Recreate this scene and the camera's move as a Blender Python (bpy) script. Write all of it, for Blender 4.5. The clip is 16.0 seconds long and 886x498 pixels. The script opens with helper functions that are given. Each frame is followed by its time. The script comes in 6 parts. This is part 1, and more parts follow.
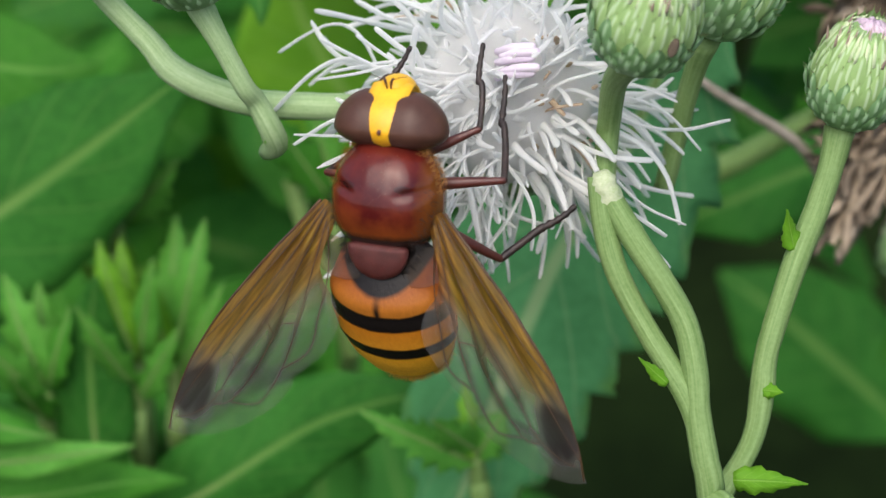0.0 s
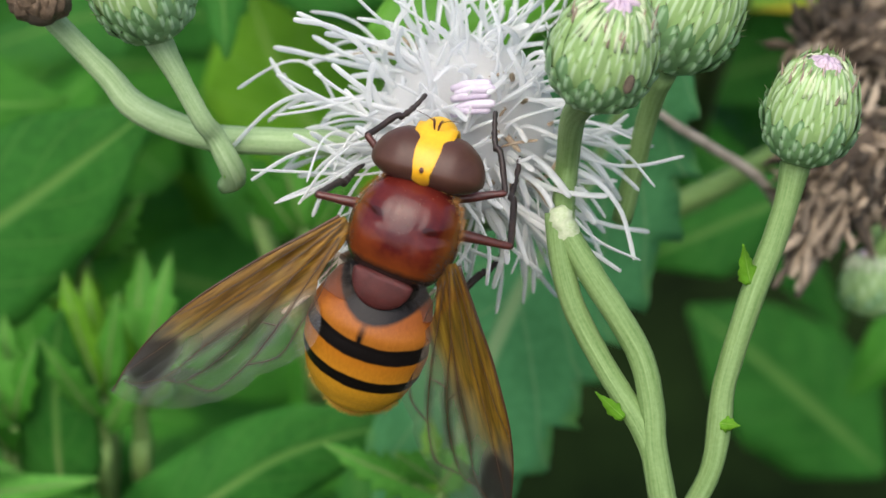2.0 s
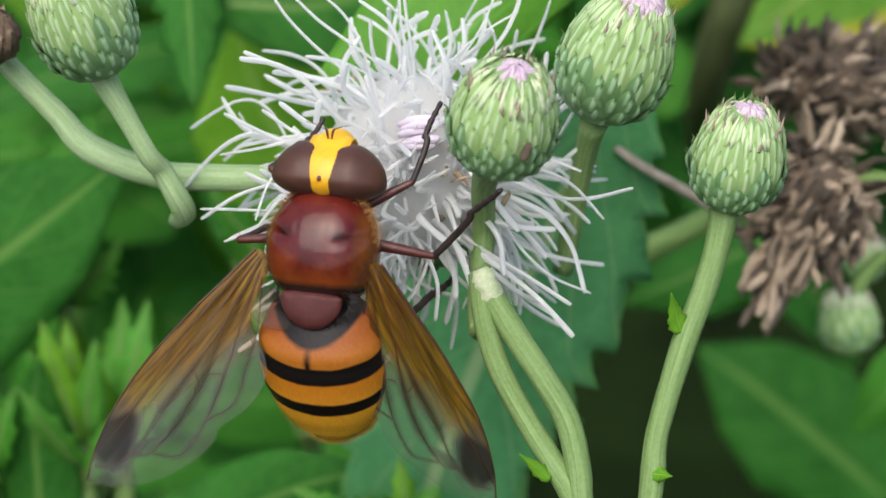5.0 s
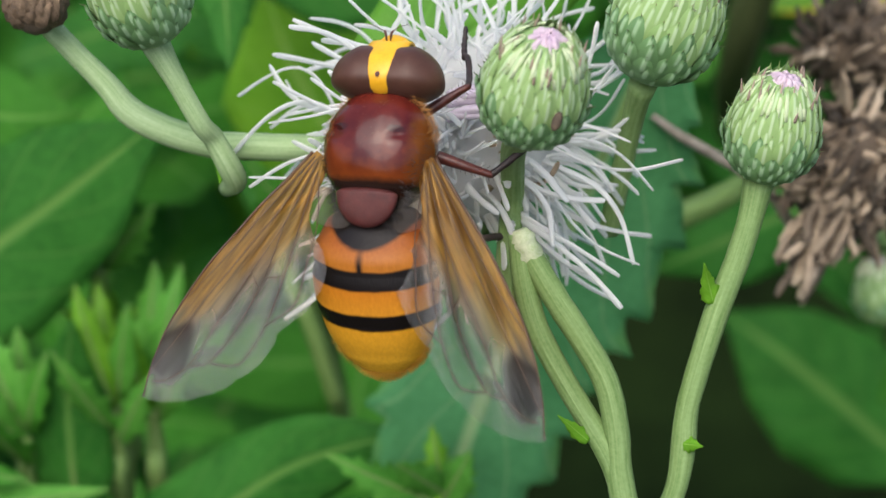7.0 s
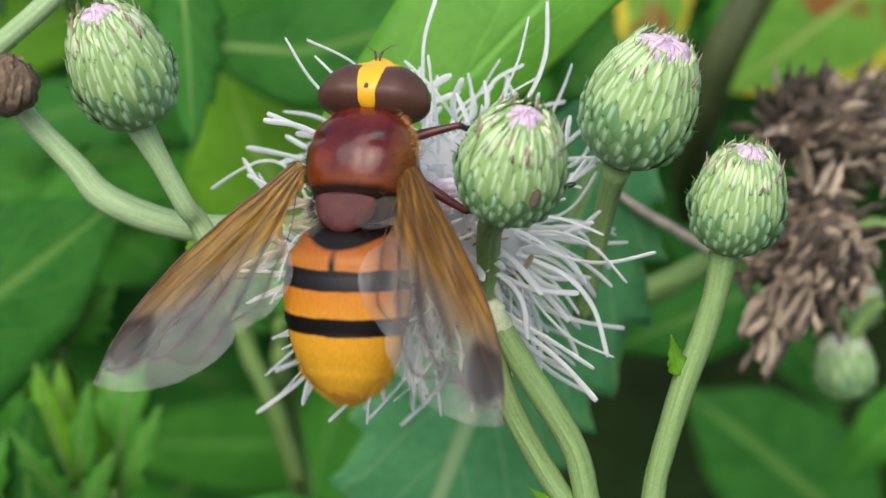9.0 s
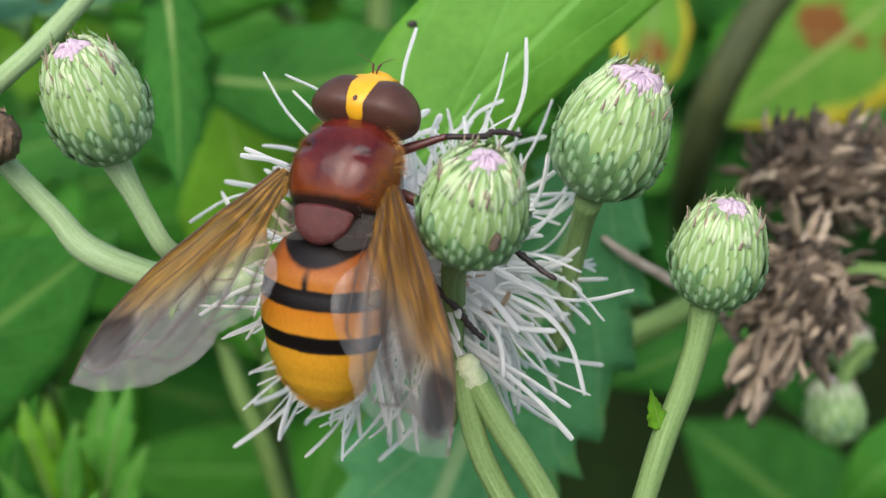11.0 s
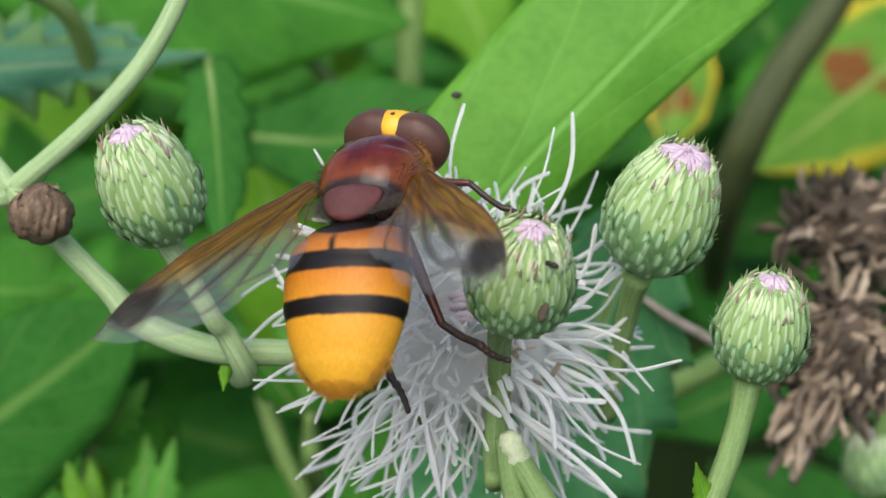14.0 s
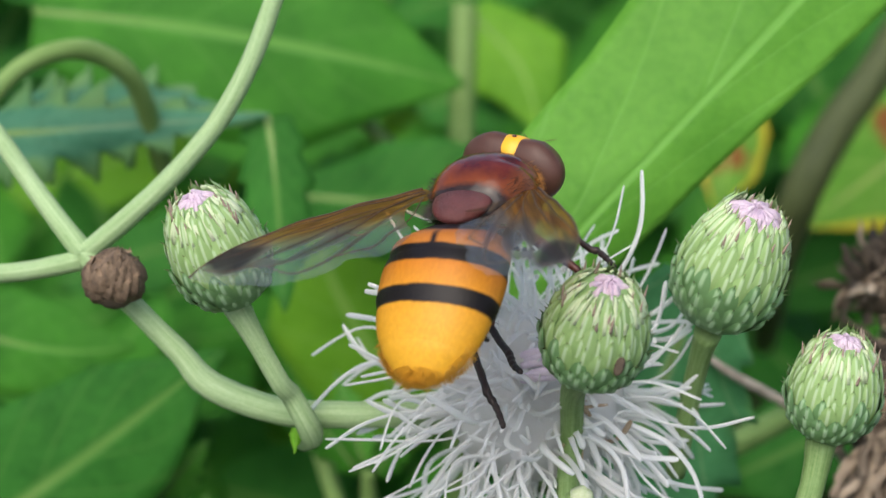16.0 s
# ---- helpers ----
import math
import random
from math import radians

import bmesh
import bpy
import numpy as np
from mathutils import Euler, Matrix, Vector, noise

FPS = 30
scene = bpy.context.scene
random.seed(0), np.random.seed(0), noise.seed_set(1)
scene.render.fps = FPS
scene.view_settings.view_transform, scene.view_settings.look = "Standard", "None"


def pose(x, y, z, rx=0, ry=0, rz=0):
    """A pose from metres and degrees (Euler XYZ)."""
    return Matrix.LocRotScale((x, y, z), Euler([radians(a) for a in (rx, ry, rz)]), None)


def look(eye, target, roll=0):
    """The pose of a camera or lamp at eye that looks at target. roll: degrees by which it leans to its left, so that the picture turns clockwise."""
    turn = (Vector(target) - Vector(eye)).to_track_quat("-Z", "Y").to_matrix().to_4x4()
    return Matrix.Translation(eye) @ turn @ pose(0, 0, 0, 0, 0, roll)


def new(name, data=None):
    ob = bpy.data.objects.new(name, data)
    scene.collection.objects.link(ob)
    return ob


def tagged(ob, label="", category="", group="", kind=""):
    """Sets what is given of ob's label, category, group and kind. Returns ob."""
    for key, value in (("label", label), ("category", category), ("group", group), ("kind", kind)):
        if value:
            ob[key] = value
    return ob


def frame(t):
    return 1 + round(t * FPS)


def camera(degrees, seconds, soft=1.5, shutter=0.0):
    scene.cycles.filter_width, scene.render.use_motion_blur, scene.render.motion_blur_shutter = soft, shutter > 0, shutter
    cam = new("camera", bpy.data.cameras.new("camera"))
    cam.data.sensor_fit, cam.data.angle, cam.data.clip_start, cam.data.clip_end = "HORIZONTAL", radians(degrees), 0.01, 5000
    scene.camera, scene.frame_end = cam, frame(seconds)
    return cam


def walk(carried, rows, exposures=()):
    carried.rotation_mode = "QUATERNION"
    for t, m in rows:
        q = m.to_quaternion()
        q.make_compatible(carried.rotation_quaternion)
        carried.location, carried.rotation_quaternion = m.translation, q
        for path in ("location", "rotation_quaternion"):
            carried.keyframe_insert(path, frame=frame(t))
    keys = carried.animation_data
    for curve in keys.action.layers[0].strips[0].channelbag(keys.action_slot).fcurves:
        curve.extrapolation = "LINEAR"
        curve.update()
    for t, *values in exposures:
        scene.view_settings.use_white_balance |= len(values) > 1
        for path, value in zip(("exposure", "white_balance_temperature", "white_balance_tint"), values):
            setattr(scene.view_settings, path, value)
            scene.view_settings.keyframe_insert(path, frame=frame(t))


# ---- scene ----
MM = 0.001
# The plant's frame, in millimetres: x across, y along the upright sprigs, z out of the plant; the flower hangs 0.7 m over the ground.
FRAME = pose(0, 0, 0.7, 60, 0, 0)


def at(x, y, z, rx=0, ry=0, rz=0):
    """A pose in the plant's frame, from millimetres and degrees."""
    return FRAME @ pose(x * MM, y * MM, z * MM, rx, ry, rz)


cam = camera(28.0, 16.0, soft=1.45)
PATH = [
    (0, -8.73, 0.43, 120.04, -2.841, -0.926, 0.727),
    (0.5, -6.64, 1.28, 120.37, -1.366, -0.216, 0.915),
    (1, -7.64, 0.94, 120.73, -1.862, -0.331, 1.151),
    (1.5, -5.63, 1.22, 121.05, -1.973, -1.150, 0.971),
    (2, -7.40, -0.07, 120.96, -1.578, -1.616, 0.819),
    (2.5, -3.82, -1.26, 121.23, -1.127, -2.487, 0.727),
    (3, -4.47, -0.15, 121.67, -1.925, -3.080, 0.646),
    (3.5, -1.35, -0.86, 121.54, -2.153, -2.405, 0.322),
    (4, -2.52, -1.46, 121.16, -1.277, -1.638, 0.371),
    (4.5, -0.61, 0.37, 120.96, -0.698, -0.668, 0.228),
    (5, 0.00, -0.00, 120.94, -0.189, 0.024, -0.058),
    (5.2, 1.64, -1.78, 120.65, -0.843, 1.007, -0.046),
    (7.3, -3.04, 0.97, 120.85, -1.410, 0.440, 0.624),
    (7.5, -4.67, 1.23, 120.98, -0.861, 0.263, 0.802),
    (8, -1.47, 0.39, 121.00, 0.676, 0.211, 0.371),
    (8.5, -2.83, 0.20, 120.81, 1.007, -0.286, 0.550),
    (9, -2.42, -0.26, 120.71, 1.295, -0.895, 0.285),
    (9.5, -1.92, 1.76, 120.74, 1.122, -0.853, 0.320),
    (10, -2.96, 1.31, 120.50, 1.758, -0.744, 0.737),
    (10.2, -0.68, -0.15, 120.48, 2.608, -0.408, 0.649),
    (12.3, 0.15, 8.49, 119.76, -0.415, -0.774, 0.812),
    (12.5, -0.49, 7.75, 119.95, 0.030, -0.465, 1.443),
    (13, -2.39, 7.80, 120.31, 1.049, -0.051, 0.670),
    (13.5, -2.28, 6.26, 121.03, 1.702, -0.059, 0.417),
    (14, -2.62, 5.79, 122.14, 2.447, -0.042, 0.024),
    (14.5, -3.19, 5.60, 122.56, 2.775, 0.368, 0.004),
    (15, -4.06, 5.64, 122.81, 3.695, 0.712, 0.079),
    (15.5, -4.51, 5.70, 123.03, 4.150, 0.708, 0.008),
    (16, -4.70, 5.69, 122.75, 4.349, 1.177, -0.250),
]
walk(cam, [(t, at(*row)) for t, *row in PATH], exposures=[(0.0, 0.58), (16.0, 0.58)])
cam.data.dof.use_dof = True
cam.data.dof.focus_distance = 0.1145
cam.data.dof.aperture_fstop = 40.0

# ---- light: a bright, hazy sky ----
SUN_UP, SUN_TURN = 58.0, 200.0
world = bpy.data.worlds.new("world")
scene.world = world
world.use_nodes = True
wn = world.node_tree.nodes
sky = wn.new("ShaderNodeTexSky")
sky.sky_type, sky.sun_disc = "NISHITA", False
sky.sun_elevation, sky.sun_rotation = radians(SUN_UP), radians(SUN_TURN)
sky.air_density, sky.dust_density, sky.ozone_density = 1.0, 4.0, 1.0
world.node_tree.links.new(sky.outputs[0], wn["Background"].inputs[0])
wn["Background"].inputs[1].default_value = 0.145
sun_data = bpy.data.lights.new("sun", "SUN")
sun_data.energy, sun_data.angle, sun_data.color = 1.45, radians(65), (1.0, 0.97, 0.91)
sun = new("sun", sun_data)
a, e = radians(SUN_TURN), radians(SUN_UP)
sun.matrix_basis = look((math.sin(a) * math.cos(e) * 3, math.cos(a) * math.cos(e) * 3, 0.7 + math.sin(e) * 3), (0, 0, 0.7))


# ---- materials ----
def nodes_of(name):
    m = bpy.data.materials.new(name)
    m.use_nodes = True
    t = m.node_tree
    return m, t, t.nodes, t.links, t.nodes["Principled BSDF"]


def noise_node(t, scale, detail=4.0, rough=0.55, coords="Object", stretch=(1, 1, 1)):
    c = t.nodes.new("ShaderNodeTexCoord")
    mp = t.nodes.new("ShaderNodeMapping")
    mp.inputs["Scale"].default_value = stretch
    t.links.new(c.outputs[coords], mp.inputs[0])
    n = t.nodes.new("ShaderNodeTexNoise")
    n.inputs["Scale"].default_value, n.inputs["Detail"].default_value, n.inputs["Roughness"].default_value = scale, detail, rough
    t.links.new(mp.outputs[0], n.inputs["Vector"])
    return n


def ramp(t, value, stops):
    r = t.nodes.new("ShaderNodeValToRGB")
    el = r.color_ramp.elements
    while len(el) < len(stops):
        el.new(0.5)
    for k, (p, col) in zip(el, stops):
        k.position, k.color = p, (*col, 1)
    t.links.new(value, r.inputs[0])
    return r.outputs[0]


def mixed(t, fac, a, b, mode="MIX"):
    m = t.nodes.new("ShaderNodeMix")
    m.data_type, m.blend_type = "RGBA", mode
    for socket, v in ((m.inputs[0], fac), (m.inputs[6], a), (m.inputs[7], b)):
        if isinstance(v, (int, float)):
            socket.default_value = v
        elif isinstance(v, tuple):
            socket.default_value = (*v, 1)
        else:
            t.links.new(v, socket)
    return m.outputs[2]


def calc(t, op, a, b=0.0, clamp=False):
    m = t.nodes.new("ShaderNodeMath")
    m.operation, m.use_clamp = op, clamp
    for socket, v in zip(m.inputs, (a, b)):
        if isinstance(v, (int, float)):
            socket.default_value = v
        else:
            t.links.new(v, socket)
    return m.outputs[0]


def axis_of(t, coords="Object"):
    c = t.nodes.new("ShaderNodeTexCoord")
    s = t.nodes.new("ShaderNodeSeparateXYZ")
    t.links.new(c.outputs[coords], s.inputs[0])
    return s.outputs


def relief(t, height, strength, distance):
    b = t.nodes.new("ShaderNodeBump")
    b.inputs["Strength"].default_value, b.inputs["Distance"].default_value = strength, distance * MM
    t.links.new(height, b.inputs["Height"])
    return b.outputs[0]


def plain(name, dark, light, scale, rough=0.5, bump=0.3, depth=0.1, through_light=0.0, stretch=(1, 1, 1), spec=0.5, sheen=0.0):
    """A surface of two tones at two scales, with fine relief; through_light: how much light a thin sheet lets through."""
    m, t, n, l, p = nodes_of(name)
    big, fine = noise_node(t, scale, 3, 0.6, stretch=stretch), noise_node(t, scale * 7, 3, 0.6, stretch=stretch)
    v = calc(t, "ADD", calc(t, "MULTIPLY", big.outputs[0], 0.7), calc(t, "MULTIPLY", fine.outputs[0], 0.3))
    col = ramp(t, v, [(0.32, dark), (0.68, light)])
    l.new(col, p.inputs["Base Color"])
    p.inputs["Roughness"].default_value, p.inputs["Specular IOR Level"].default_value = rough, spec
    p.inputs["Sheen Weight"].default_value = sheen
    nrm = relief(t, fine.outputs[0], bump, depth)
    l.new(nrm, p.inputs["Normal"])
    if through_light:
        thin(t, p, col, through_light)
    return m


def thin(t, p, col, amount, leaf=False):
    tr = t.nodes.new("ShaderNodeBsdfTranslucent")
    t.links.new(mixed(t, 0.5 if leaf else 0.0, col, (0.75, 0.9, 0.25), "MULTIPLY"), tr.inputs[0])
    mx = t.nodes.new("ShaderNodeMixShader")
    mx.inputs[0].default_value = amount
    t.links.new(p.outputs[0], mx.inputs[1])
    t.links.new(tr.outputs[0], mx.inputs[2])
    t.links.new(mx.outputs[0], t.nodes["Material Output"].inputs[0])


def leaf_material(name, dark, light, vein, rough=0.45, vein_width=0.05, side=7.0, edge=None, blotch=None, edge_at=0.52):
    """A leaf blade: UV runs along (u) and across (v, midrib at 0.5). Pale midrib, side veins, two scales of mottling."""
    m, t, n, l, p = nodes_of(name)
    big, fine = noise_node(t, 0.12, 3), noise_node(t, 1.1, 4)
    v = calc(t, "ADD", calc(t, "MULTIPLY", big.outputs[0], 0.65), calc(t, "MULTIPLY", fine.outputs[0], 0.35))
    col = ramp(t, v, [(0.33, dark), (0.66, light)])
    uv = axis_of(t, "UV")
    off = calc(t, "ABSOLUTE", calc(t, "SUBTRACT", uv[1], 0.5))
    if edge:
        e2 = calc(t, "ADD", off, calc(t, "MULTIPLY", big.outputs[0], 0.35))
        col = mixed(t, ramp(t, e2, [(edge_at, (0, 0, 0)), (edge_at + 0.1, (1, 1, 1))]), col, edge)
    if blotch:
        spots = noise_node(t, 0.09, 2)
        col = mixed(t, ramp(t, spots.outputs[0], [(0.60, (0, 0, 0)), (0.68, (1, 1, 1))]), col, blotch)
    rib = ramp(t, off, [(vein_width * 0.4, (1, 1, 1)), (vein_width, (0, 0, 0))])
    slant = calc(t, "FRACT", calc(t, "SUBTRACT", calc(t, "MULTIPLY", uv[0], side), calc(t, "MULTIPLY", off, side * 0.55)))
    line = ramp(t, calc(t, "ABSOLUTE", calc(t, "SUBTRACT", slant, 0.5)), [(0.015, (1, 1, 1)), (0.05, (0, 0, 0))])
    both = calc(t, "MAXIMUM", rib, calc(t, "MULTIPLY", line, 0.35), True)
    col = mixed(t, both, col, vein)
    l.new(col, p.inputs["Base Color"])
    p.inputs["Roughness"].default_value = rough
    p.inputs["Specular IOR Level"].default_value = 0.17
    l.new(relief(t, calc(t, "SUBTRACT", fine.outputs[0], calc(t, "MULTIPLY", both, 0.8)), 0.5, 0.25), p.inputs["Normal"])
    thin(t, p, col, 0.3, True)
    return m


def stem_material(name, dark, light):
    """A ribbed stem: fine ribs and streaks that run along it (UV: round it, and millimetres along it)."""
    m, t, n, l, p = nodes_of(name)
    streak = noise_node(t, 1.0, 4, 0.6, "UV", (7.0, 0.16, 1))
    ribs = noise_node(t, 1.0, 2, 0.5, "UV", (16.0, 0.05, 1))
    fine = noise_node(t, 4.0, 3, 0.6)
    v = calc(t, "ADD", calc(t, "MULTIPLY", streak.outputs[0], 0.5), calc(t, "ADD", calc(t, "MULTIPLY", ribs.outputs[0], 0.3), calc(t, "MULTIPLY", fine.outputs[0], 0.2)))
    l.new(ramp(t, v, [(0.36, dark), (0.64, light)]), p.inputs["Base Color"])
    p.inputs["Roughness"].default_value, p.inputs["Specular IOR Level"].default_value = 0.6, 0.25
    l.new(relief(t, v, 0.7, 0.15), p.inputs["Normal"])
    return m


def bract_material(name, dark, light, ridge, keel):
    """A bract: x across it (-0.5 to 0.5), y along it; keel: where its pale swollen ridge begins and ends, and half its width."""
    m, t, n, l, p = nodes_of(name)
    ax = axis_of(t)
    info = t.nodes.new("ShaderNodeObjectInfo")
    fine = noise_node(t, 3.0, 3)
    body = ramp(t, calc(t, "ADD", calc(t, "MULTIPLY", info.outputs["Random"], 0.6), calc(t, "MULTIPLY", fine.outputs[0], 0.4)),
                [(0.2, dark), (0.8, light)])
    lo, hi, half = keel
    mid = ramp(t, calc(t, "ABSOLUTE", ax[0]), [(half * 0.45, (1, 1, 1)), (half, (0, 0, 0))])
    along = ramp(t, ax[1], [(lo - 0.12, (0, 0, 0)), (lo + 0.08, (1, 1, 1)), (hi - 0.06, (1, 1, 1)), (hi + 0.04, (0, 0, 0))])
    col = mixed(t, calc(t, "MULTIPLY", calc(t, "MULTIPLY", mid, along), 0.9), body, ridge)
    tip = ramp(t, ax[1], [(0.98, (0, 0, 0)), (1.04, (1, 1, 1))])
    col = mixed(t, calc(t, "MULTIPLY", tip, 0.45), col, (0.16, 0.085, 0.05))
    l.new(col, p.inputs["Base Color"])
    p.inputs["Roughness"].default_value = 0.48
    p.inputs["Specular IOR Level"].default_value = 0.35
    l.new(relief(t, fine.outputs[0], 0.3, 0.05), p.inputs["Normal"])
    return m


MAT = {}
MAT["stem"] = stem_material("stem_green", (0.105, 0.19, 0.048), (0.24, 0.355, 0.14))
MAT["stem_pale"] = stem_material("stem_pale_green", (0.20, 0.32, 0.125), (0.38, 0.51, 0.28))
MAT["stem_far"] = stem_material("stem_far_green", (0.10, 0.19, 0.04), (0.22, 0.34, 0.11))
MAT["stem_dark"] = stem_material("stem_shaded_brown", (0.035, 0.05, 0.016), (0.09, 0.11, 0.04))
MAT["bract"] = bract_material("thistle_bract", (0.13, 0.26, 0.095), (0.175, 0.33, 0.14), (0.38, 0.56, 0.33), (0.45, 0.90, 0.15))
MAT["bract_pale"] = bract_material("thistle_bract_upper", (0.25, 0.40, 0.14), (0.31, 0.47, 0.18), (0.47, 0.62, 0.36), (0.30, 0.90, 0.13))
MAT["core"] = plain("bud_core", (0.17, 0.30, 0.10), (0.26, 0.40, 0.16), 0.8, 0.6)
MAT["pale"] = plain("bud_pale_crown", (0.42, 0.55, 0.28), (0.62, 0.68, 0.48), 1.2, 0.6)
MAT["pink"] = plain("bud_pink_florets", (0.50, 0.36, 0.50), (0.75, 0.62, 0.68), 1.5, 0.6, through_light=0.15)
MAT["lilac"] = plain("lilac_anther", (0.70, 0.59, 0.73), (0.84, 0.76, 0.85), 1.0, 0.5, through_light=0.15)
MAT["petal"] = plain("white_floret", (0.91, 0.92, 0.91), (0.97, 0.97, 0.97), 0.8, 0.55, 0.15, 0.05, through_light=0.65)
MAT["petal_dry"] = plain("browned_floret", (0.30, 0.20, 0.12), (0.62, 0.50, 0.36), 0.7, 0.7, 0.4, 0.1, through_light=0.15)
m, t, n, l, p = nodes_of("withered_scale")
info, fine = t.nodes.new("ShaderNodeObjectInfo"), noise_node(t, 0.9, 4)
v = calc(t, "ADD", calc(t, "MULTIPLY", info.outputs["Random"], 0.65), calc(t, "MULTIPLY", fine.outputs[0], 0.45))
l.new(ramp(t, v, [(0.2, (0.020, 0.017, 0.013)), (0.5, (0.125, 0.095, 0.065)), (0.75, (0.34, 0.265, 0.185)), (1.0, (0.60, 0.50, 0.38))]), p.inputs["Base Color"])
p.inputs["Roughness"].default_value = 0.85
l.new(relief(t, fine.outputs[0], 0.6, 0.2), p.inputs["Normal"])
MAT["dry_scale"] = m
MAT["rim"] = plain("bud_dry_rim", (0.30, 0.20, 0.18), (0.46, 0.36, 0.28), 1.2, 0.7)
MAT["twig"] = plain("grey_twig", (0.18, 0.155, 0.12), (0.40, 0.36, 0.30), 0.5, 0.85)
MAT["dry_core"] = plain("withered_core", (0.035, 0.026, 0.018), (0.13, 0.095, 0.062), 0.4, 0.9)
MAT["brown_bud"] = plain("brown_bud", (0.055, 0.036, 0.022), (0.27, 0.185, 0.115), 0.9, 0.75, 0.6, 0.2)
MAT["cut"] = plain("cut_stem_pith", (0.30, 0.40, 0.18), (0.60, 0.64, 0.46), 1.2, 0.8)
MAT["blade"] = leaf_material("bright_leaf", (0.085, 0.27, 0.025), (0.145, 0.385, 0.045), (0.17, 0.42, 0.07), 0.4, 0.03, 6.0)
MAT["thistle_leaf"] = leaf_material("thistle_leaf", (0.055, 0.215, 0.075), (0.105, 0.345, 0.13), (0.27, 0.44, 0.20), 0.55, 0.05, 8.0, edge=(0.13, 0.31, 0.07), edge_at=0.64)
MAT["spiny_leaf"] = leaf_material("spiny_leaf", (0.035, 0.14, 0.075), (0.08, 0.25, 0.145), (0.16, 0.30, 0.17), 0.5, 0.06, 7.0, edge=(0.12, 0.26, 0.09))
MAT["dark_leaf"] = leaf_material("dark_leaf", (0.016, 0.105, 0.011), (0.043, 0.20, 0.025), (0.11, 0.26, 0.05), 0.65, 0.05, 7.0)
MAT["mid_leaf"] = leaf_material("mid_leaf", (0.026, 0.145, 0.011), (0.066, 0.27, 0.024), (0.13, 0.34, 0.06), 0.6, 0.04, 7.0)
MAT["fresh_leaf"] = leaf_material("fresh_leaf", (0.055, 0.235, 0.022), (0.125, 0.39, 0.055), (0.22, 0.46, 0.12), 0.5, 0.06, 6.0)
MAT["lime_leaf"] = leaf_material("lime_leaf", (0.09, 0.28, 0.012), (0.18, 0.42, 0.03), (0.24, 0.46, 0.08), 0.5, 0.04, 6.0)
MAT["yellow_leaf"] = leaf_material("yellowing_leaf", (0.08, 0.24, 0.02), (0.16, 0.36, 0.04), (0.3, 0.42, 0.1), 0.5, 0.03, 6.0, edge=(0.62, 0.52, 0.04), blotch=(0.22, 0.09, 0.02))
# Near-black: the deep shade under the weeds is put into this colour.
MAT["ground"] = plain("shaded_soil_and_litter", (0.006, 0.010, 0.004), (0.016, 0.030, 0.008), 6.0, 1.0, spec=0.0)


# ---- building helpers ----
def thing(name, m, label, category, group="", kind=""):
    ob = new(name)
    ob.empty_display_size = 0.005
    ob.matrix_basis = m @ Matrix.Scale(MM, 4)
    return tagged(ob, label, category, group, kind)


def finish(name, bm, mat, parent=None, label="", smooth=True, m=None):
    me = bpy.data.meshes.new(name)
    bmesh.ops.recalc_face_normals(bm, faces=bm.faces)
    bm.to_mesh(me)
    bm.free()
    for k in (mat if isinstance(mat, (list, tuple)) else [mat]):
        me.materials.append(k)
    if smooth:
        me.polygons.foreach_set("use_smooth", [True] * len(me.polygons))
    ob = new(name, me)
    if parent:
        ob.parent = parent
    if m is not None:
        ob.matrix_basis = m
    return tagged(ob, label)


def part(name, bm, mat, parent, label="", m=None):
    return finish(name, bm, mat, parent, label, True, m)


def smooth_line(pts, step):
    """A Catmull-Rom line through points of any width (x, y, z, ...), at about that step."""
    p = [np.array(q, float) for q in pts]
    p = [2 * p[0] - p[1], *p, 2 * p[-1] - p[-2]]
    out = []
    for a, b, c, d in zip(p, p[1:], p[2:], p[3:]):
        n = max(2, int(np.linalg.norm((c - b)[:3]) / step))
        for k in range(n):
            s = k / n
            out.append(0.5 * (2 * b + (c - a) * s + (2 * a - 5 * b + 4 * c - d) * s * s + (3 * b - a - 3 * c + d) * s**3))
    out.append(p[-2])
    return out


def tube(bm, pts, sides=8, step=1.0, rough=0.0, seed=0, flat=1.0, cap=True):
    """A round, tapering tube along points (x, y, z, radius)."""
    line = smooth_line(pts, step)
    rng = random.Random(seed)
    side = None
    rings = []
    uv = bm.loops.layers.uv.get("uv") or bm.loops.layers.uv.new("uv")
    far = [0.0]
    for p, q in zip(line, line[1:]):
        far.append(far[-1] + float(np.linalg.norm((q - p)[:3])))
    for k, q in enumerate(line):
        ahead = Vector((line[min(k + 1, len(line) - 1)] - line[max(k - 1, 0)])[:3]).normalized()
        if side is None:
            side = ahead.orthogonal().normalized()
        side = (side - ahead * side.dot(ahead)).normalized()
        up = ahead.cross(side)
        ring = []
        for j in range(sides):
            w = 2 * math.pi * j / sides
            r = float(q[3]) * (1 + rough * (rng.random() - 0.5))
            ring.append(bm.verts.new(Vector(q[:3]) + r * (math.cos(w) * side + flat * math.sin(w) * up)))
        rings.append(ring)
    for k, (a, b) in enumerate(zip(rings, rings[1:])):
        for j in range(sides):
            f = bm.faces.new((a[j], a[(j + 1) % sides], b[(j + 1) % sides], b[j]))
            u0, u1 = abs(2 * j / sides - 1), abs(2 * (j + 1) / sides - 1)
            for loop, w in zip(f.loops, ((u0, far[k]), (u1, far[k]), (u1, far[k + 1]), (u0, far[k + 1]))):
                loop[uv].uv = w
    if cap:
        bm.faces.new(rings[0][::-1])
        bm.faces.new(rings[-1])
    return bm


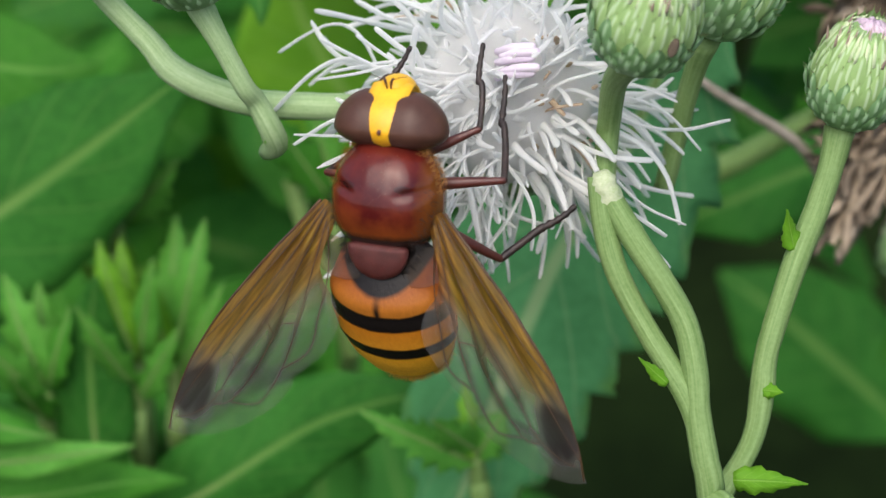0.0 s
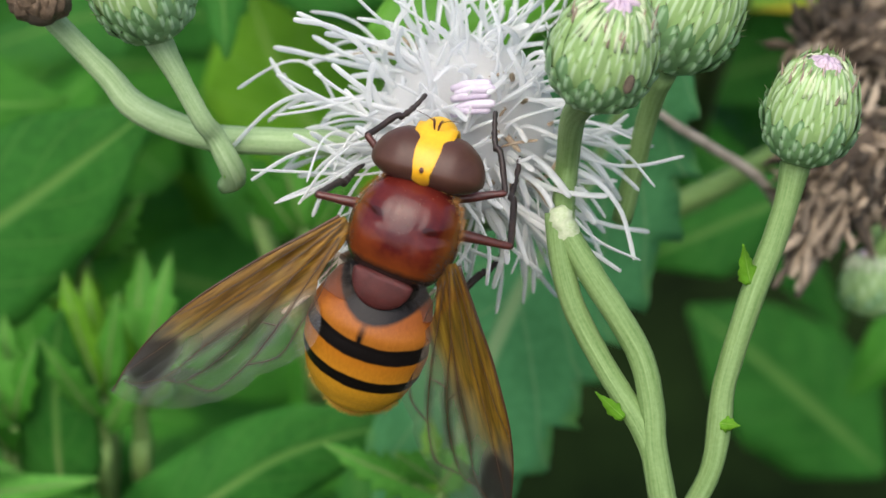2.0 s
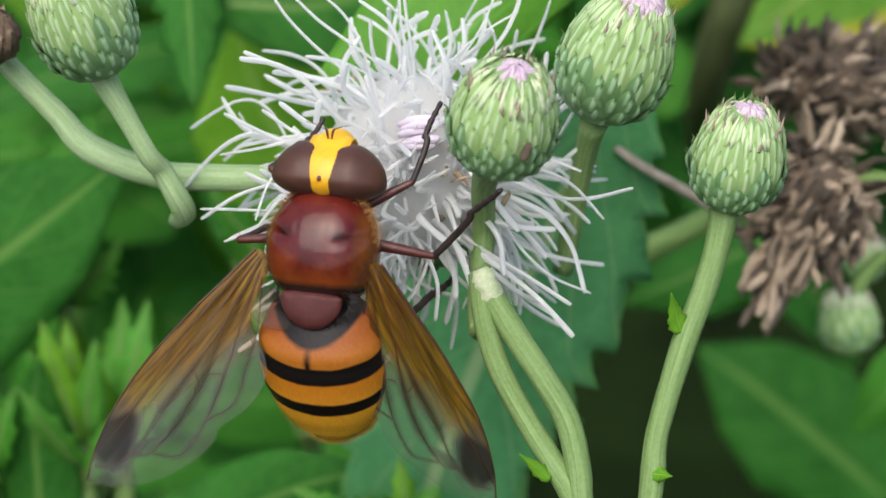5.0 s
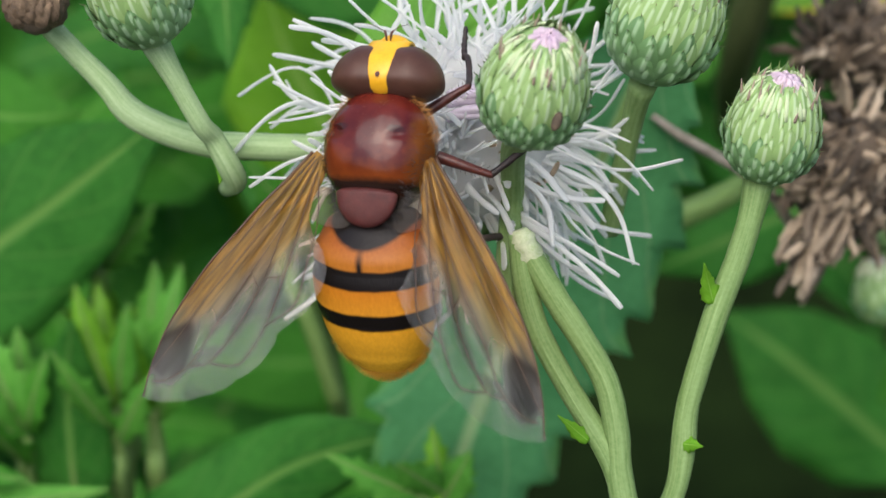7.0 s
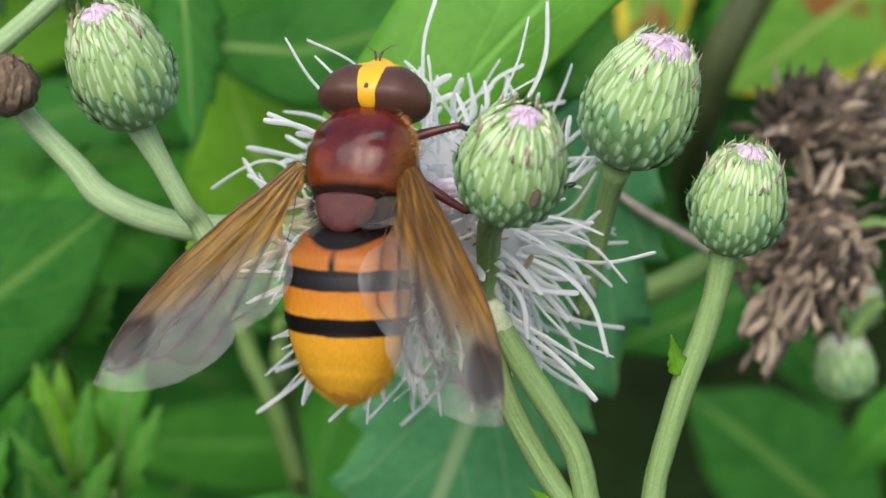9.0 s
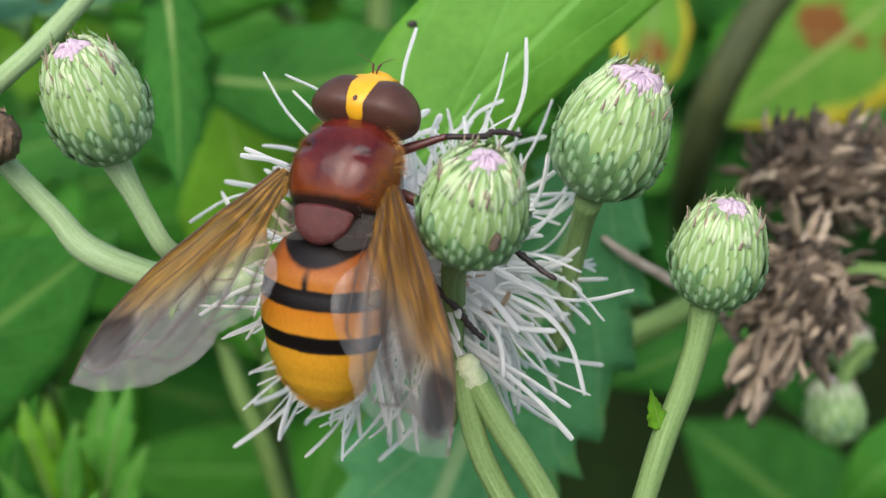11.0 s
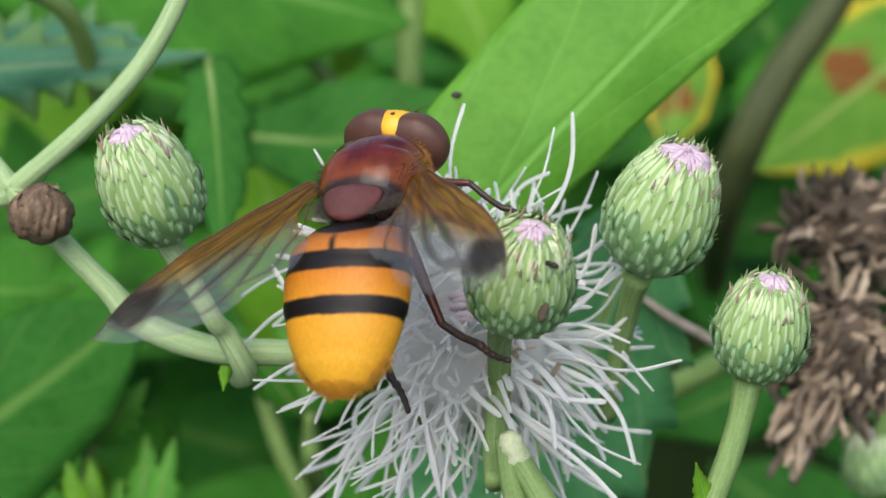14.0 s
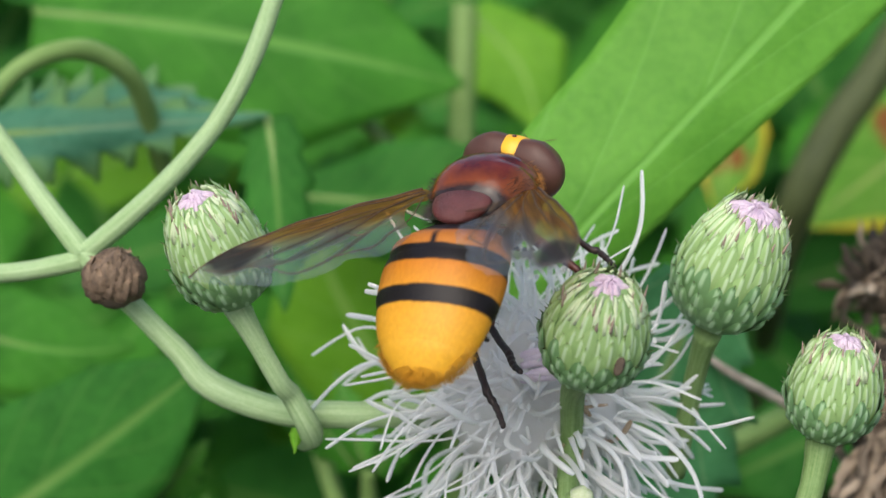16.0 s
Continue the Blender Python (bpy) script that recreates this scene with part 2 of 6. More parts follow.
def ellipsoid(bm, centre, radii, seg=24, rings=14, shape=None):
    m = Matrix.Translation(centre) @ Matrix.Diagonal((*radii, 1))
    made = bmesh.ops.create_uvsphere(bm, u_segments=seg, v_segments=rings, radius=1.0)["verts"]
    for v in made:
        if shape:
            v.co = shape(v.co.copy())
        v.co = m @ v.co
    return bm


def leaf_mesh(line, widths, facing=(0, 0, 1), fold=0.25, teeth=0, tooth=0.0, wave=0.0, seed=0, across=8, rows=40, droop=0.0, slim=1.0):
    """A leaf blade along a line of points, with half-widths at even steps (times slim on its one side), folded along its midrib, toothed and wavy; UV as leaf_material asks."""
    rng = random.Random(seed)
    dense = smooth_line(line, 0.5)
    total = len(dense) - 1
    bm = bmesh.new()
    uv = bm.loops.layers.uv.new("uv")
    grid = []
    phase = rng.random() * 6
    for i in range(rows + 1):
        s = i / rows
        k = s * total
        k0 = min(int(k), total - 1)
        q = dense[k0] + (dense[k0 + 1] - dense[k0]) * (k - k0)
        ahead = Vector((dense[min(k0 + 2, total)] - dense[max(k0 - 1, 0)])[:3]).normalized()
        out = Vector(facing).normalized()
        side = ahead.cross(out).normalized()
        out = side.cross(ahead)
        w = float(np.interp(s * (len(widths) - 1), range(len(widths)), widths))
        row = []
        for j in range(across + 1):
            v = 2 * j / across - 1
            half = w * (slim if v > 0 else 1.0)
            if teeth and abs(v) == 1:
                half *= 1 + tooth * (((s * teeth + (0.4 if v > 0 else 0)) % 1) - 0.35) * (0.7 + 0.6 * rng.random())
            lift = -fold * abs(v) ** 1.4 * w + wave * math.sin(s * 13 + phase + v * 1.5) * abs(v) ** 2 * w - droop * v * v * w
            row.append(bm.verts.new(Vector(q[:3]) + side * v * half + out * lift))
        grid.append(row)
    for i in range(rows):
        for j in range(across):
            f = bm.faces.new((grid[i][j], grid[i][j + 1], grid[i + 1][j + 1], grid[i + 1][j]))
            for loop, (a, b) in zip(f.loops, ((i, j), (i, j + 1), (i + 1, j + 1), (i + 1, j))):
                loop[uv].uv = (a / rows, b / across)
    return bm


def thicken(ob, t):
    s = ob.modifiers.new("thickness", "SOLIDIFY")
    s.thickness, s.offset = t, 0
    return ob


def leaf_thing(line, widths, mat, label, spines=0, stalk=None, z_axis=(0, 0, 1), name="leaf", rib=0.55, **more):
    ob = thing(name, FRAME, label, "leaf")
    blade = part("blade", leaf_mesh(line, widths, z_axis, **more), MAT[mat], ob)
    thicken(blade, 0.25)
    bm = bmesh.new()
    n = len(line)
    tube(bm, [(*p[:3], rib * (1 - 0.76 * k / (n - 1))) for k, p in enumerate([(q[0], q[1], q[2] - 0.25) for q in line])], 6, 2.0)
    part("midrib", bm, MAT["stem_far"], ob, "pale green midrib")
    if stalk:
        bm = bmesh.new()
        tube(bm, stalk, 7, 2.0)
        part("leaf_stalk", bm, MAT["stem_far"], ob)
    return ob


# ---- ground ----
bm = bmesh.new()
bmesh.ops.create_grid(bm, x_segments=2, y_segments=2, size=400.0)
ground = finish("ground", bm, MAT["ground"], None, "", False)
tagged(ground, "soil and leaf litter under the weeds, darkened for shade", "ground", kind="structure")


# ---- the thistle: buds ----
def bract_mesh(spine, mat="bract", swell=0.30, bend=0.0):
    """One overlapping bract: a pointed scale with a swollen keel and a short spine that stands away from the bud."""
    me = bpy.data.meshes.new("bract")
    rows = [(0.0, 0.44, 0.0, 0.02), (0.25, 0.50, 0.10, 0.08), (0.5, 0.48, 0.16, 0.8 * swell), (0.72, 0.38, 0.16, swell), (0.88, 0.22, 0.12, 0.7 * swell), (0.97, 0.06, 0.10, 0.08), (1.0 + spine, 0.0, 0.30 + spine * 4.5, 0.0)]
    rows = [(y, w, z - bend * y * y, k) for y, w, z, k in rows]
    verts, faces = [], []
    for y, w, z, k in rows[:-1]:
        verts += [(-w, y, z - 0.24), (-w * 0.30, y, z), (0, y, z + k), (w * 0.30, y, z), (w, y, z - 0.24)]
    verts.append((0, rows[-1][0], rows[-1][2]))
    for k in range(len(rows) - 2):
        for j in range(4):
            a = k * 5 + j
            faces.append((a, a + 1, a + 6, a + 5))
    last = (len(rows) - 2) * 5
    faces += [(last + j, last + j + 1, len(verts) - 1) for j in range(4)]
    me.from_pydata(verts, [], faces)
    me.polygons.foreach_set("use_smooth", [True] * len(me.polygons))
    me.materials.append(MAT[mat])
    return me


BRACTS = [bract_mesh(0.16, swell=0.42, bend=0.8), bract_mesh(0.12, swell=0.46, bend=1.5), bract_mesh(0.10, "bract_pale", 0.22, 1.0)]
OUTLINE = [(0.0, 0.28), (0.05, 0.56), (0.14, 0.82), (0.28, 0.97), (0.42, 1.0), (0.58, 0.97), (0.72, 0.88), (0.84, 0.74), (0.93, 0.56), (1.0, 0.32)]


def bud_parts(ob, base, axis, height, radius, seed, count=165, crown=0.36):
    """A thistle bud under a thing: an egg-shaped core, close-lying ridged bracts in spirals with fine brown spines, and a pink crown of floret tips."""
    rng = random.Random(seed)
    turn = Vector(axis).to_track_quat("Z", "Y").to_matrix().to_4x4()
    m = Matrix.Translation(base) @ turn
    hs, rs = zip(*OUTLINE)
    bm = bmesh.new()
    rings = []
    for k in range(19):
        h = k / 18
        r = float(np.interp(h, hs, rs)) * radius * 0.965
        rings.append([bm.verts.new((r * math.cos(j * math.pi / 12), r * math.sin(j * math.pi / 12), h * height)) for j in range(24)])
    for a, b in zip(rings, rings[1:]):
        for j in range(24):
            bm.faces.new((a[j], a[(j + 1) % 24], b[(j + 1) % 24], b[j]))
    bm.faces.new(rings[0][::-1])
    bm.faces.new(rings[-1])
    part("bud_core", bm, MAT["core"], ob, "", m)

    def seat(h, w, lift=1.0):
        """The place on the bud's skin at that height and turn, with the ways along and out of it."""
        r = float(np.interp(h, hs, rs)) * radius * lift
        slope = (float(np.interp(min(1.0, h + 0.05), hs, rs)) - float(np.interp(max(0.0, h - 0.05), hs, rs))) * radius / (0.1 * height)
        up = Vector((slope * math.cos(w), slope * math.sin(w), 1)).normalized()
        outward = Vector((math.cos(w), math.sin(w), -slope)).normalized()
        return Vector((r * math.cos(w), r * math.sin(w), h * height)), up, outward

    for k in range(count):
        f = (k + 0.5) / count
        h = 0.035 + 0.695 * f ** 1.05
        w = k * 2.39996 + rng.uniform(-0.08, 0.08)
        p, up, outward = seat(h, w, 0.965)
        side = up.cross(outward)
        long = height * (0.17 + 0.20 * f) * rng.uniform(0.88, 1.14)
        wide = radius * (0.42 - 0.14 * f) * rng.uniform(0.92, 1.1)
        lean = Matrix.Rotation(rng.uniform(-0.02, 0.03) + (0.04 - 0.14 * max(0.0, f - 0.5) - 0.9 * max(0.0, 0.16 - f)), 4, "X")
        o = bpy.data.objects.new("bract", BRACTS[2] if f > 0.44 + rng.uniform(-0.08, 0.08) else BRACTS[0] if f > 0.22 else BRACTS[1])
        scene.collection.objects.link(o)
        o.parent = ob
        o.matrix_basis = m @ Matrix.Translation(p) @ Matrix((side, up, outward)).transposed().to_4x4() @ lean @ Matrix.Diagonal((wide, long, radius * 0.10, 1))
    bm = bmesh.new()
    for k in range(70):
        f = math.sqrt((k + 0.5) / 70)
        w = k * 2.39996
        r = f * radius * crown
        top = height * (1.045 - 0.05 * f * f) + rng.uniform(-0.22, 0.22)
        c, s = math.cos(w), math.sin(w)
        tube(bm, [(r * 1.1 * c, r * 1.1 * s, height * 0.90, 0.26), (r * c, r * s, top - 0.35, 0.25), (r * 0.62 * c, r * 0.62 * s, top - 0.1, 0.15), (r * 0.35 * c, r * 0.35 * s, top - 0.05, 0.05)], 5, 0.5)
    tagged(part("floret_tuft", bm, MAT["pink"], ob, "tuft of pale pink floret tips", m), kind="stuff")
    for k in range(30):
        w = k * 2 * math.pi / 30 + rng.uniform(-0.1, 0.1)
        c, s = math.cos(w), math.sin(w)
        r1 = radius * (crown + rng.uniform(0.0, 0.06))
        bm = bmesh.new()
        tube(bm, [(radius * 0.80 * c, radius * 0.80 * s, height * 0.78, 0.22), (radius * 0.61 * c, radius * 0.61 * s, height * 0.915, 0.30), (r1 * c, r1 * s, height * rng.uniform(0.99, 1.03), 0.06)], 5, 0.7, flat=0.5)
        part("inner_bract", bm, MAT["pale"], ob, "", m)
    for k in range(18):
        w = rng.uniform(0, 2 * math.pi)
        p, up, outward = seat(rng.uniform(0.78, 0.97), w)
        e = p + (up * 0.9 + outward * 0.7) * rng.uniform(0.6, 1.15)
        bm = bmesh.new()
        tube(bm, [(*p, 0.13), (*p.lerp(e, 0.5), 0.08), (*e, 0.012)], 5, 0.4)
        part("spine", bm, MAT["rim"], ob, "", m)


def bract_leaf(ob, base, way, length, width, seed):
    """A small pointed leaflet on a stem."""
    b, w = Vector(base), Vector(way).normalized()
    line = [tuple(b + w * length * s + Vector((0, 0, 0.25 * length * s * s))) for s in (0, 0.35, 0.7, 1.0)]
    thicken(part("bract_leaf", leaf_mesh(line, [width * 0.7, width, width * 0.7, width * 0.25, 0.02], (0.2, 0.1, 1), 0.4, 5, 0.5, 0.2, seed, 4, 14), MAT["lime_leaf"], ob, "pointed green leaflet"), 0.15)


def stalk(ob, pts, seed=0, name="stalk", mat="stem", sides=12):
    bm = bmesh.new()
    tube(bm, pts, sides, 0.7, 0.05, seed)
    return part(name, bm, MAT[mat], ob)


def thistle_bud(label, base, axis, height, radius, seed, stalk_pts, spot=None, count=165, crown=0.36, stalk_mat="stem"):
    ob = thing("thistle_bud", FRAME, label, "bud", "thistle buds")
    bud_parts(ob, base, axis, height, radius, seed, count, crown)
    stalk(ob, stalk_pts, seed, "stalk", stalk_mat)
    if spot:
        bm = bmesh.new()
        ellipsoid(bm, (0, 0, 0), (0.32, 0.62, 0.25), 12, 8)
        part("dark_fleck", bm, MAT["dry_core"], ob, "dark brown fleck", Matrix.Translation(spot) @ pose(0, 0, 0, 0, 0, -20))
    return ob


bud_l = thistle_bud("round green thistle bud with a pink crown on a bent stalk", (-21.7, 11.4, 1.5), (-0.26, 0.74, 0.62), 8.6, 3.35, 11,
    [(-22.0, 11.1, 1.5, 1.0), (-20.6, 8.6, 1.0, 0.75), (-19.0, 5.6, 0.0, 0.72), (-18.5, 5.0, -1.0, 0.75), (-17.4, 2.9, -2.0, 0.85), (-17.2, 1.9, -3.5, 0.85), (-18.0, 1.4, -5.0, 0.6)], (-23.4, 13.0, 5.6), 165, 0.36, "stem_pale")
bud_m = thistle_bud("round green thistle bud with a pink crown before the flower", (2.9, 5.7, 9.0), (0.15, 0.70, 0.70), 7.8, 3.4, 23,
    [(2.9, 5.8, 9.0, 1.0), (2.4, 4.6, 4.5, 0.85), (2.5, 1.7, 0.0, 0.80), (2.3, -1.0, 0.0, 0.82), (2.1, -3.6, 2.0, 0.82), (2.1, -5.1, 4.0, 0.7)], (4.7, 6.2, 14.6))
bud_u = thistle_bud("larger green thistle bud with an opening lilac crown", (10.9, 9.6, -0.5), (0.28, 0.75, 0.60), 9.4, 3.75, 37,
    [(10.9, 8.9, 0.0, 1.0), (10.6, 7.4, -2.0, 0.8), (10.2, 4.4, -5.0, 0.75), (9.3, -1.3, -8.0, 0.75)], None, 165, 0.46)
bud_r = thistle_bud("round green thistle bud on a long straight stalk", (18.8, 2.8, 2.5), (0.09, 0.82, 0.57), 7.4, 3.1, 41,
    [(18.5, 2.4, 3.0, 1.05), (18.0, 0.1, 3.0, 0.86), (17.1, -2.9, 3.0, 0.84), (15.8, -6.3, 3.0, 0.86), (14.7, -9.8, 3.0, 0.8), (13.9, -12.8, 3.0, 0.78),
     (13.7, -15.1, 3.0, 0.86), (13.3, -17.8, 3.0, 0.75), (12.3, -20.1, 3.0, 0.75), (11.0, -21.9, 3.5, 0.78), (10.0, -23.7, 4.0, 0.7)])
bract_leaf(bud_r, (15.5, -5.6, 3.6), (-0.32, 1, 0.3), 2.9, 0.62, 5)
bract_leaf(bud_r, (13.6, -14.9, 3.8), (1, -0.05, 0.4), 1.3, 0.5, 6)

# ---- the forked stem with a cut tip ----
fork = thing("thistle_shoot", FRAME, "forked ribbed green thistle stem with a cut tip", "stem")
stalk(fork, [(2.9, -2.3, 5.0, 0.78), (4.5, -5.0, 5.5, 0.86), (6.4, -7.9, 6.0, 0.86), (8.0, -10.7, 6.0, 0.86), (8.7, -13.7, 6.0, 0.86), (8.9, -16.3, 6.0, 0.88), (9.4, -19.2, 6.0, 0.92), (10.0, -21.9, 5.5, 0.95), (11.4, -30.3, 2.0, 1.1), (14, -90, -45, 1.6), (15, -350, -205, 2.4), (15, -606, -350, 3.2)], 3, "stem")
stalk(fork, [(2.4, -1.3, 5.0, 0.8), (2.7, -4.1, 5.0, 0.8), (3.6, -7.4, 5.0, 0.8), (5.4, -10.8, 5.0, 0.78), (7.0, -13.4, 5.5, 0.8), (8.4, -15.7, 5.8, 0.85), (9.0, -17.8, 6.0, 0.7)], 4, "side_stem")
bm = bmesh.new()
tube(bm, [(3.3, -3.0, 5.0, 0.84), (2.9, -2.2, 5.2, 0.90), (2.6, -1.5, 5.4, 0.78), (2.4, -1.0, 5.5, 0.5)], 12, 0.25, 0.3, 9)
part("cut_tip", bm, MAT["cut"], fork, "ragged pale cut tip")
bract_leaf(fork, (6.9, -14.6, 6.2), (-0.85, 0.75, 0.25), 2.8, 0.45, 8)
bract_leaf(fork, (11.7, -21.2, 4.0), (1, 0.05, 0.3), 4.6, 0.9, 9)

# ---- the branch that carries the flower ----
branch = thing("thistle_branch", FRAME, "pale green thistle branch bending towards the flower", "branch")
stalk(branch, [(-150, -480, -420, 2.6), (-140, -200, -230, 2.0), (-95, 10, -60, 1.4), (-49.4, 32.8, -14.0, 0.8), (-42.1, 25.7, -9.0, 0.75), (-37.7, 20.2, -7.0, 0.75), (-33.8, 15.6, -5.0, 0.85), (-29.5, 11.1, -5.0, 0.8), (-26.8, 8.4, -5.0, 0.88), (-24.6, 6.1, -5.0, 1.05), (-19.9, 4.3, -5.0, 1.0), (-15.4, 4.0, -4.5, 0.98), (-10.5, 4.0, -5.0, 0.95), (-5.3, 4.3, -7.0, 0.95)], 5, "stem", "stem_pale")
stalk(branch, [(-19.3, 36.2, -3.0, 0.7), (-20.1, 33.3, -3.0, 0.7), (-21.7, 29.0, -3.0, 0.72), (-24.0, 25.0, -3.5, 0.72), (-27.5, 21.0, -4.0, 0.74), (-31.1, 17.8, -4.5, 0.76), (-34.0, 15.5, -5.0, 0.8)], 6, "side_stem", "stem_pale")
stalk(branch, [(-42.7, 14.2, -6.0, 0.7), (-38.2, 14.5, -6.0, 0.72), (-34.0, 15.2, -5.0, 0.78)], 7, "side_stem", "stem_pale")
bract_leaf(branch, (-18.2, 3.1, -3.0), (-0.05, -1, 0.4), 1.9, 0.42, 3)
withered = thing("withered_bud", FRAME @ Matrix.Translation(Vector((-30.9, 13.4, -1.5)) * MM), "small brown dried-up thistle bud on its branch", "bud")
rng = random.Random(5)
bm = bmesh.new()
ellipsoid(bm, (0, 0, 0), (1.75, 1.95, 1.75), 16, 10)
part("bud_core", bm, MAT["dry_core"], withered)
for k in range(60):
    f = (k + 0.5) / 60
    z, w = 1 - 1.7 * f, k * 2.39996
    r = math.sqrt(max(0.02, 1 - z * z))
    nrm = Vector((r * math.cos(w), z, r * math.sin(w)))
    up = (Vector((0.2, 1, 0.1)) - nrm * nrm.dot(Vector((0.2, 1, 0.1)))).normalized()
    side = up.cross(nrm)
    o = bpy.data.objects.new("dry_scale", bpy.data.meshes.get("dry_scale") or BRACTS[1].copy())
    o.data.name = "dry_scale"
    o.data.materials[0] = MAT["brown_bud"]
    scene.collection.objects.link(o)
    o.parent = withered
    o.matrix_basis = Matrix.Translation(nrm * 1.8 - up * 0.5) @ Matrix((side, up, nrm)).transposed().to_4x4() @ Matrix.Rotation(0.42 + 0.3 * rng.random(), 4, "X") @ Matrix.Diagonal((1.5, 1.3 + 0.4 * rng.random(), 0.9, 1))

# ---- the white flower ----
flower = thing("thistle_flower", FRAME, "open white thistle flower with long curling florets", "flower")
FC = Vector((-1.5, 5.5, 1.0))
bm = bmesh.new()
ellipsoid(bm, tuple(FC + Vector((0, -0.4, -4.7))), (6.4, 6.4, 4.2), 40, 24, lambda c: c * (1 + 0.10 * noise.noise(c * 4)))
part("floret_mass", bm, MAT["petal"], flower, "dense white heart of the flower")
bud_parts(flower, tuple(FC + Vector((1.2, -5.5, -14))), (-0.1, 0.45, 0.9), 9.0, 4.0, 51, 70)
rng = random.Random(8)


def ribbon(bm, pts, wide, seed):
    """A soft flat ribbon along control points, a little wider before its blunt tip."""
    n = len(pts) - 1
    rows = []
    for k, p in enumerate(pts):
        s = k / n
        rows.append((*p, wide * (1.05 - 0.15 * s + 0.12 * math.sin(9 * s + seed))))
    tip = Vector(pts[-1])
    way = (tip - Vector(pts[-2])).normalized()
    rows.append((*(tip + way * wide * 1.6), wide * 0.40))
    tube(bm, rows, 6, 0.55, 0.1, seed, 0.45)


def long_floret(start, end, bend, wide, seed):
    """A single outer floret that bows from the heart of the flower to its tip."""
    a, b, c = Vector(start), Vector(end), Vector(bend)
    bm = bmesh.new()
    g = random.Random(seed)
    aside = Vector((-(b - a).y, (b - a).x, 0)).normalized() * g.uniform(-0.7, 0.7)
    ribbon(bm, [a.lerp(b, s) + c * math.sin(math.pi * s) + aside * (math.sin(2 * math.pi * s) + 0.35 * math.sin(5 * math.pi * s)) for s in (0, 0.2, 0.4, 0.6, 0.8, 1.0)], wide, seed)
    return part("floret", bm, MAT["petal"], flower)


def trumpet_floret(way, long, mat, seed):
    """One floret: a slender tube from the heart that widens to a throat and parts into narrow, blunt, curling lobes."""
    g = random.Random(seed)
    bm = bmesh.new()
    root = FC + Vector((g.uniform(-1.6, 1.6), g.uniform(-1.6, 1.6) - 0.6, -6.5))
    way = Vector(way).normalized()
    out = Vector((way.x, way.y, 0.12)).normalized()
    neck = long * g.uniform(0.46, 0.60)
    sag = Vector((0, -0.7, -0.5)) * (1 - max(0.0, way.z)) * g.uniform(0.4, 2.2)
    throat = root + way * neck + sag * 0.5
    ahead = (throat - root - way * neck * 0.4).normalized()
    tube(bm, [(*root, 0.18), (*root.lerp(throat, 0.6), 0.22), (*throat, 0.46), (*(throat + ahead * 0.5), 0.40)], 7, 1.0, 0.1, seed)
    side = ahead.orthogonal().normalized()
    side.rotate(Matrix.Rotation(g.uniform(0, 6.28), 3, ahead))
    for k in range(5):
        fan = side.copy()
        fan.rotate(Matrix.Rotation(k * 1.2566 + g.uniform(-0.3, 0.3), 3, ahead))
        reach = (long - neck) * g.uniform(0.75, 1.2)
        open_, curl, twist = g.uniform(0.05, 0.75), g.uniform(-0.6, 0.8), g.uniform(-0.45, 0.45)
        across = ahead.cross(fan)
        pts = []
        for q in range(7):
            s = q / 6
            spread = open_ * s + curl * (s * s - 0.35 * s)
            p = throat + fan * 0.22 + (ahead * s + fan * spread + across * twist * math.sin(math.pi * s)) * reach * (1 - 0.18 * spread) + sag * s * s + out * 0.5 * s * s
            pts.append(tuple(p))
        ribbon(bm, pts, g.uniform(0.17, 0.27), seed + k)
    return part("floret", bm, MAT[mat], flower)


TIPS = [(12.9, 3.2, 1.0), (11.0, 1.4, 1.5), (10.1, -3.7, 1.0), (8.7, -4.4, 2.0), (8.8, -6.4, 3.0), (7.6, 0.5, 2.0), (-15.8, 1.4, 0.0), (-14.1, -0.2, 1.0),
    (-14.4, 5.6, 1.0), (-13.3, 6.2, 0.0), (-11.7, 8.5, 0.0), (-10.9, 11.2, 0.0), (-10.4, 8.9, 1.0), (-12.8, 12.4, 1.0), (-9.7, 16.3, 0.0), (-5.0, 15.7, 2.0), (-2.2, 16.1, 2.0), (5.3, 15.2, 0.0),
    (-1.7, 20.6, 0.0), (4.5, 18.9, 1.0), (5.8, 19.9, 1.0), (-11.8, 17.5, 0.0), (-10.2, 17.5, 0.0), (-12.9, 11.9, 2.0), (-11.8, -3.3, 0.0), (-13.9, 0.0, 0.0), (-15.7, 1.9, 1.0),
    (-9.1, -5.1, 1.0), (9.9, -3.5, 1.0), (-6.2, -5.4, 2.0), (-3.1, -6.2, 2.0), (-0.1, -5.3, 3.0), (4.4, -2.3, 3.0), (7.6, -5.1, 1.0), (-14.1, 8.2, 1.0), (9.2, 9.2, -2.0), (8.1, 7.8, -1.0), (-6.2, -8.1, 1.0), (-12.6, -0.1, 1.0)]
k = 0
for tip in TIPS:
    v = Vector(tip) - FC
    root = FC + Vector((v.x * 0.12, v.y * 0.12, -6)) + Vector((rng.uniform(-1, 1), rng.uniform(-1, 1), 0))
    side = Vector((-v.y, v.x, 0)).normalized() * rng.uniform(-1.2, 1.2)
    long_floret(root, tip, side * 1.5 + Vector((0, 0, 1.8)), rng.uniform(0.17, 0.22), k)
    k += 1
COUNT = 68
